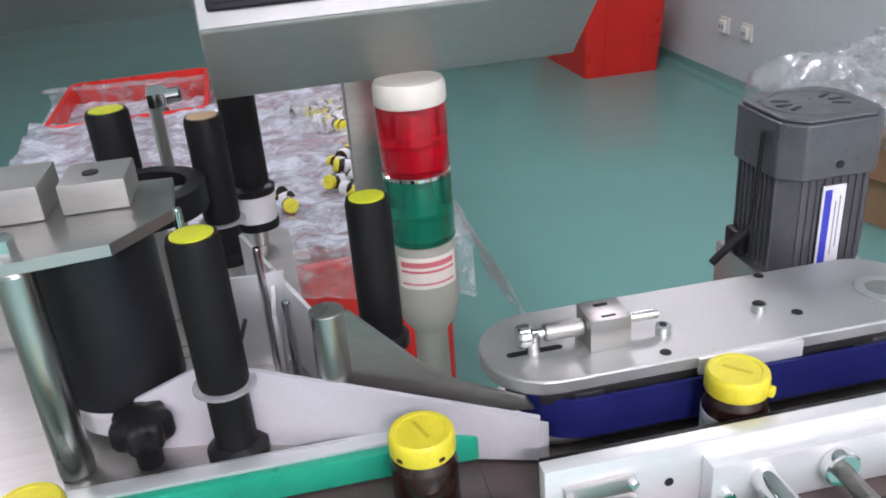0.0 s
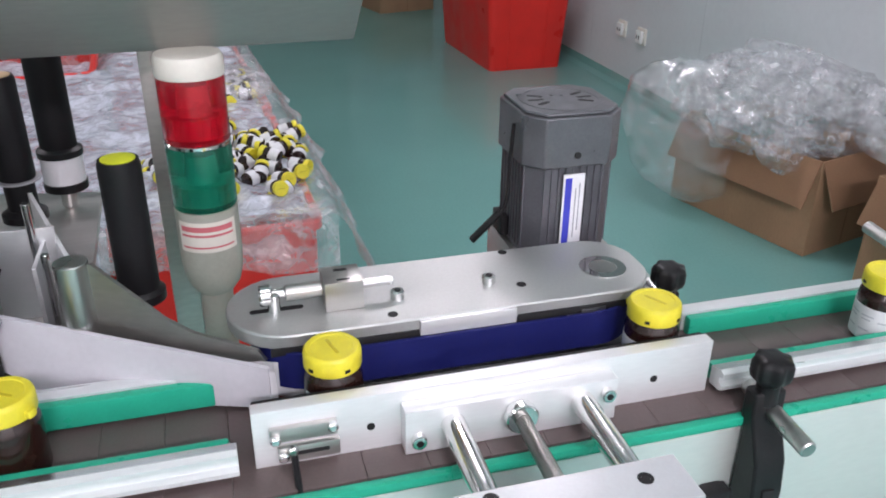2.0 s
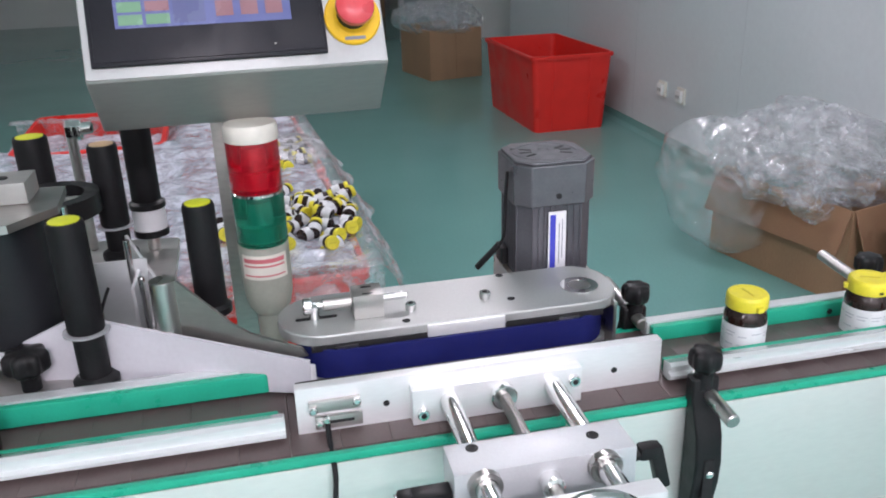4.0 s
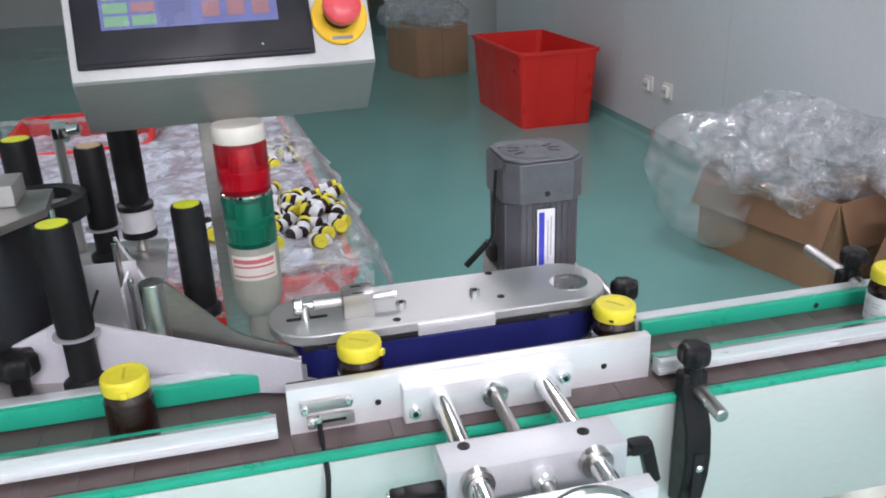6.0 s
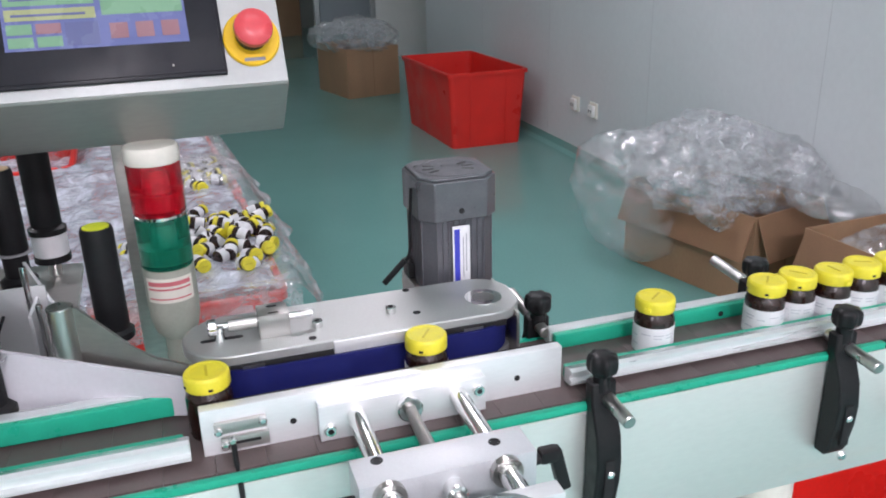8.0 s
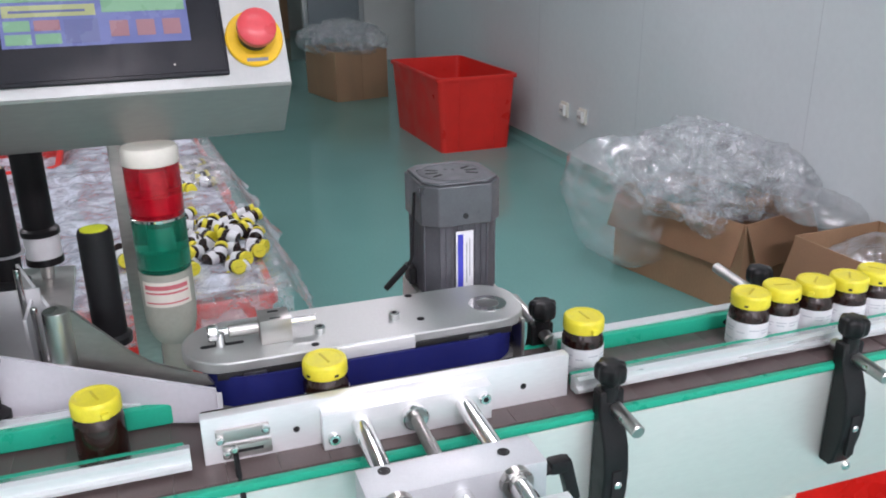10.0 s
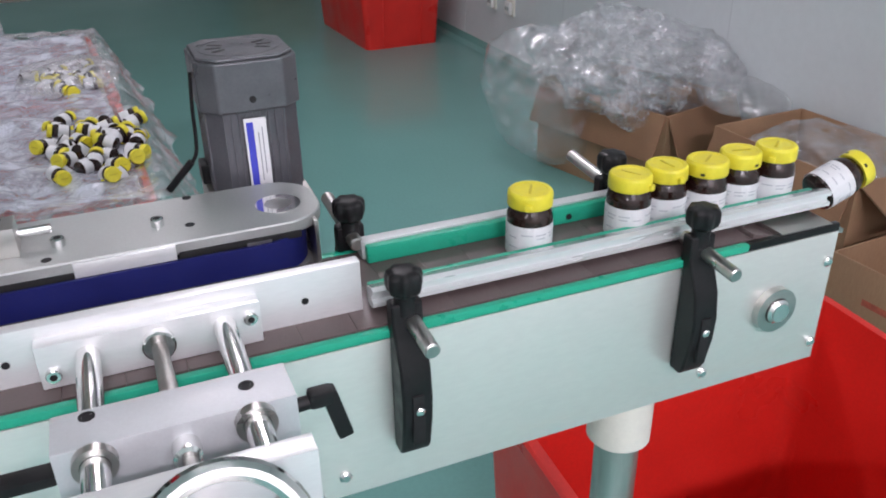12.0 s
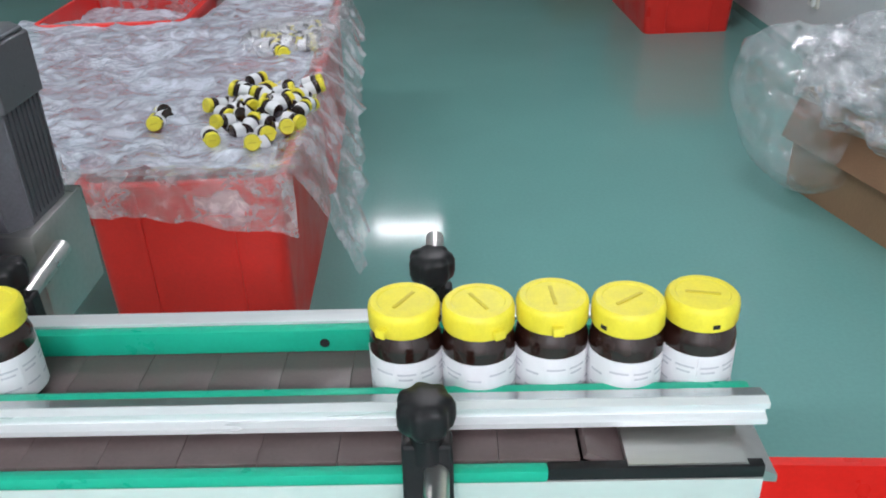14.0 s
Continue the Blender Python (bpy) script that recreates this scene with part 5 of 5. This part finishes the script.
def creep(t):
    """While no bottle arrives, the belt drags the line on a little."""
    return 0.013 * (ease(4.9, 6.2, t) - ease(4.98 + ARRIVE, 4.98 + PUSHED, t)) + 0.018 * ease(12.8, 14.4, t)


def fallen(i, t):
    """Seconds since bottle i was pushed over the end; one of them topples at once."""
    if i + LAST + 1 >= len(PASS):
        return 0.0
    d = max(0.0, t - PASS[i + LAST + 1] - ARRIVE)
    if abs(PASS[i + LAST + 1] - 8.81) < 0.01:
        d = 3.9 * d if d < 0.08 else 0.312 + (d - 0.08) * 1.3
    return d


def scatter(i, t):
    """How far bottle i rolls sideways in the bin."""
    return (0.03 + 0.06 * (i * 3 % 5)) * ease(0.46, 0.75, fallen(i, t))


def bottle_state(i, t):
    """x, z, tilt and roll of bottle i at t seconds."""
    tau = t - PASS[i]
    if tau < -2.2:                                  # waiting in the infeed line
        ahead = sum(1 for p in PASS[:i] if t - p < -2.2)
        left = [ease(0, 0.25, t - p + 2.2) for p in PASS[:i] if 0 <= t - p + 2.2 < 0.25]
        return WAY[0][1] - 0.0385 * (ahead + 1 + sum(1 - v for v in left)), 0.0, 0.0, 0.0
    x = along(tau)
    roll = max(0.0, min(x, 0.2) + 0.05) / BR
    queue = 0.0
    for p in PASS[i:]:
        queue += ease(ARRIVE, PUSHED, t - p)
    x += queue * (SLOT - WAY[-1][1]) + creep(t) * ease(0.0, 0.6, queue)
    x -= 0.0016 * max(0.0, queue - 1) * ease(12.5, 13.2, t)   # the line closes up
    if PASS[i] == 4.98:                             # runs on into the gap that the line has left
        x += 0.016 * (ease(6.8, 7.0, t) - ease(7.09, 7.34, t))
    z = tilt = 0.0
    if queue > LAST + 1:                             # tips over the end and drops into the bin
        d = fallen(i, t)
        tilt = 100 * ease(0.08, 0.44, d) + 60 * ease(0.42, 0.52, d) - 70 * ease(0.52, 0.62, d)
        x = SLOT + STEP * LAST + 0.040 * ease(0, 0.25, d) + 0.08 * ease(0.2, 0.6, d) + 0.05 * (i * 5 % 7) * ease(0.46, 0.7, d)
        z = -0.86 * max(0.0, min(1.0, (d - 0.30) / 0.28)) ** 2
    return x, z, tilt, roll


def lane(x, i=0):
    """Past the belt the bottles drift towards the front rail and stand a little out of line."""
    return YC - (0.0065 + (0.002, -0.0025, 0.0015, -0.001, -0.002)[i % 5]) * ease(0.24, 0.46, x)


SPINS = [random.uniform(0, 360) for _ in PASS]
BOTTLES = [make_bottle(s) for s in SPINS]
for o in (*master.children_recursive, master):
    bpy.data.objects.remove(o)

# small bottles heaped in the crate
heap = thing("bottle", pose(0, 0, -5), "small brown bottle with yellow cap and white label lying on film", "bottle", "bottles heaped in the crate")
bottle_parts(heap)
part("label", Mesh().lathe([(LABEL_R, 0.0035), (LABEL_R, 0.0285)], 28), PAPER, heap, "white label")
rnd = random.Random(5)
SPOTS = []
for k in range(400):
    u, v = rnd.gauss(0.0, 0.064), rnd.gauss(0, 0.115)
    if abs(u) < 0.115 and abs(v) < 0.235 and all(math.hypot(u - a, v - b) > 0.030 for a, b in SPOTS):
        SPOTS.append((u, v))
    if len(SPOTS) == 46:
        break
for u, v in SPOTS + [(-0.255, 0.0), (-0.235, -0.04), (-0.25, -0.08)]:
    copy_thing(heap, pose(0.036 + u - 0.05 * v, 1.655 + v, 0.489 + 0.020 * max(0, 1 - math.hypot(u, v) / 0.15), rnd.choice((75, 90, 110, 130, 250, 270, 285)), rnd.uniform(-15, 15), rnd.uniform(0, 360)))
for k in range(22):
    u, v = rnd.gauss(0, 0.06), rnd.gauss(0, 0.09)
    copy_thing(heap, pose(-0.023 + u, 2.36 + v, 0.487, rnd.choice((90, 270)), rnd.uniform(-15, 15), rnd.uniform(0, 360)))
cover_film = thing("film_sheet", pose(0, 0, 0), "crumpled film lying over a second pile of bottles", "plastic film")
film_lump("cover", pose(-0.023, 2.36, 0.489), (0.145, 0.20, 0.040), 0.472, FILM_SKIRT, 23, 0.2, 9.0, cover_film)
for o in (*heap.children_recursive, heap):
    bpy.data.objects.remove(o)


# ---- motion ----
def motions():
    # slats round the sprockets
    for k, ob in enumerate(slats):
        walk(ob, [(t, chain_pose(k * LINK + BELT_SPEED * t)) for t in [j * 0.2 for j in range(71)]])
    for i, (b, strips) in enumerate(BOTTLES):
        def at(t, i=i):
            x, z, tilt, roll = bottle_state(i, t)
            return pose(x, lane(x, i) + scatter(i, t), BZ + z) @ pose(0, 0, 0, 0, tilt, 0) @ pose(0, 0, 0, 0, 0, SPINS[i] - math.degrees(roll))
        times = {0.0, 14.0}
        steps = [PASS[i] - 2.2, PASS[i] - 1.2, PASS[i] - 0.6]
        steps += [PASS[i] - 0.2 + k / 15 for k in range(22)]
        steps += [PASS[i] + 1.25 + 0.1 * k for k in range(9)]
        for p in PASS[:i]:
            if p < PASS[i]:
                steps += [p - 2.2, p - 1.95]
        for p in PASS[i:]:
            steps += [p + ARRIVE, p + (ARRIVE + PUSHED) / 2, p + PUSHED]
        steps += [4.9, 5.3, 5.8, 6.2, 12.7, 13.2, 13.6]
        if i + LAST + 1 < len(PASS):
            steps += [PASS[i + LAST + 1] + ARRIVE + 0.04 * k for k in range(21)]
        times |= {round(s * FPS) / FPS for s in steps if 0 < s < 14}
        walk(b, [(t, at(t)) for t in sorted(times)])
        # the label comes off the peel edge and is rolled on, strip by strip
        t0, t1 = PASS[i] - 0.05, PASS[i] + 0.95
        if t1 <= 0:
            continue
        first = math.ceil(max(0, t0) * FPS)
        ticks = [f / FPS for f in range(first, math.floor(min(14, t1) * FPS) + 1)]
        for k, s in enumerate(strips):
            theta = radians(SPAN * (k + 0.5))
            rows = []
            for t in sorted({0.0, *ticks, *[u for u in times if u < first / FPS]}):
                x, z, tilt, roll = bottle_state(i, t)
                if roll >= theta:
                    m = wrapped(k)
                else:
                    contact = Vector((x, YC + LABEL_R, BZ)) if t > PASS[i] else Vector((along(0), YC + LABEL_R, BZ))
                    p = contact + wd * LABEL_R * (theta - roll)
                    m = at(t).inverted() @ Matrix.Translation(p) @ pose(0, 0, 0, 0, 0, math.degrees(math.atan2(-wn.y, -wn.x)) if wn.y < 0 else math.degrees(math.atan2(wn.y, wn.x)))
                rows.append((t, m))
            rows.append((14.0, rows[-1][1]) if rows[-1][0] < 14.0 else rows.pop())
            walk(s, rows)


motions()
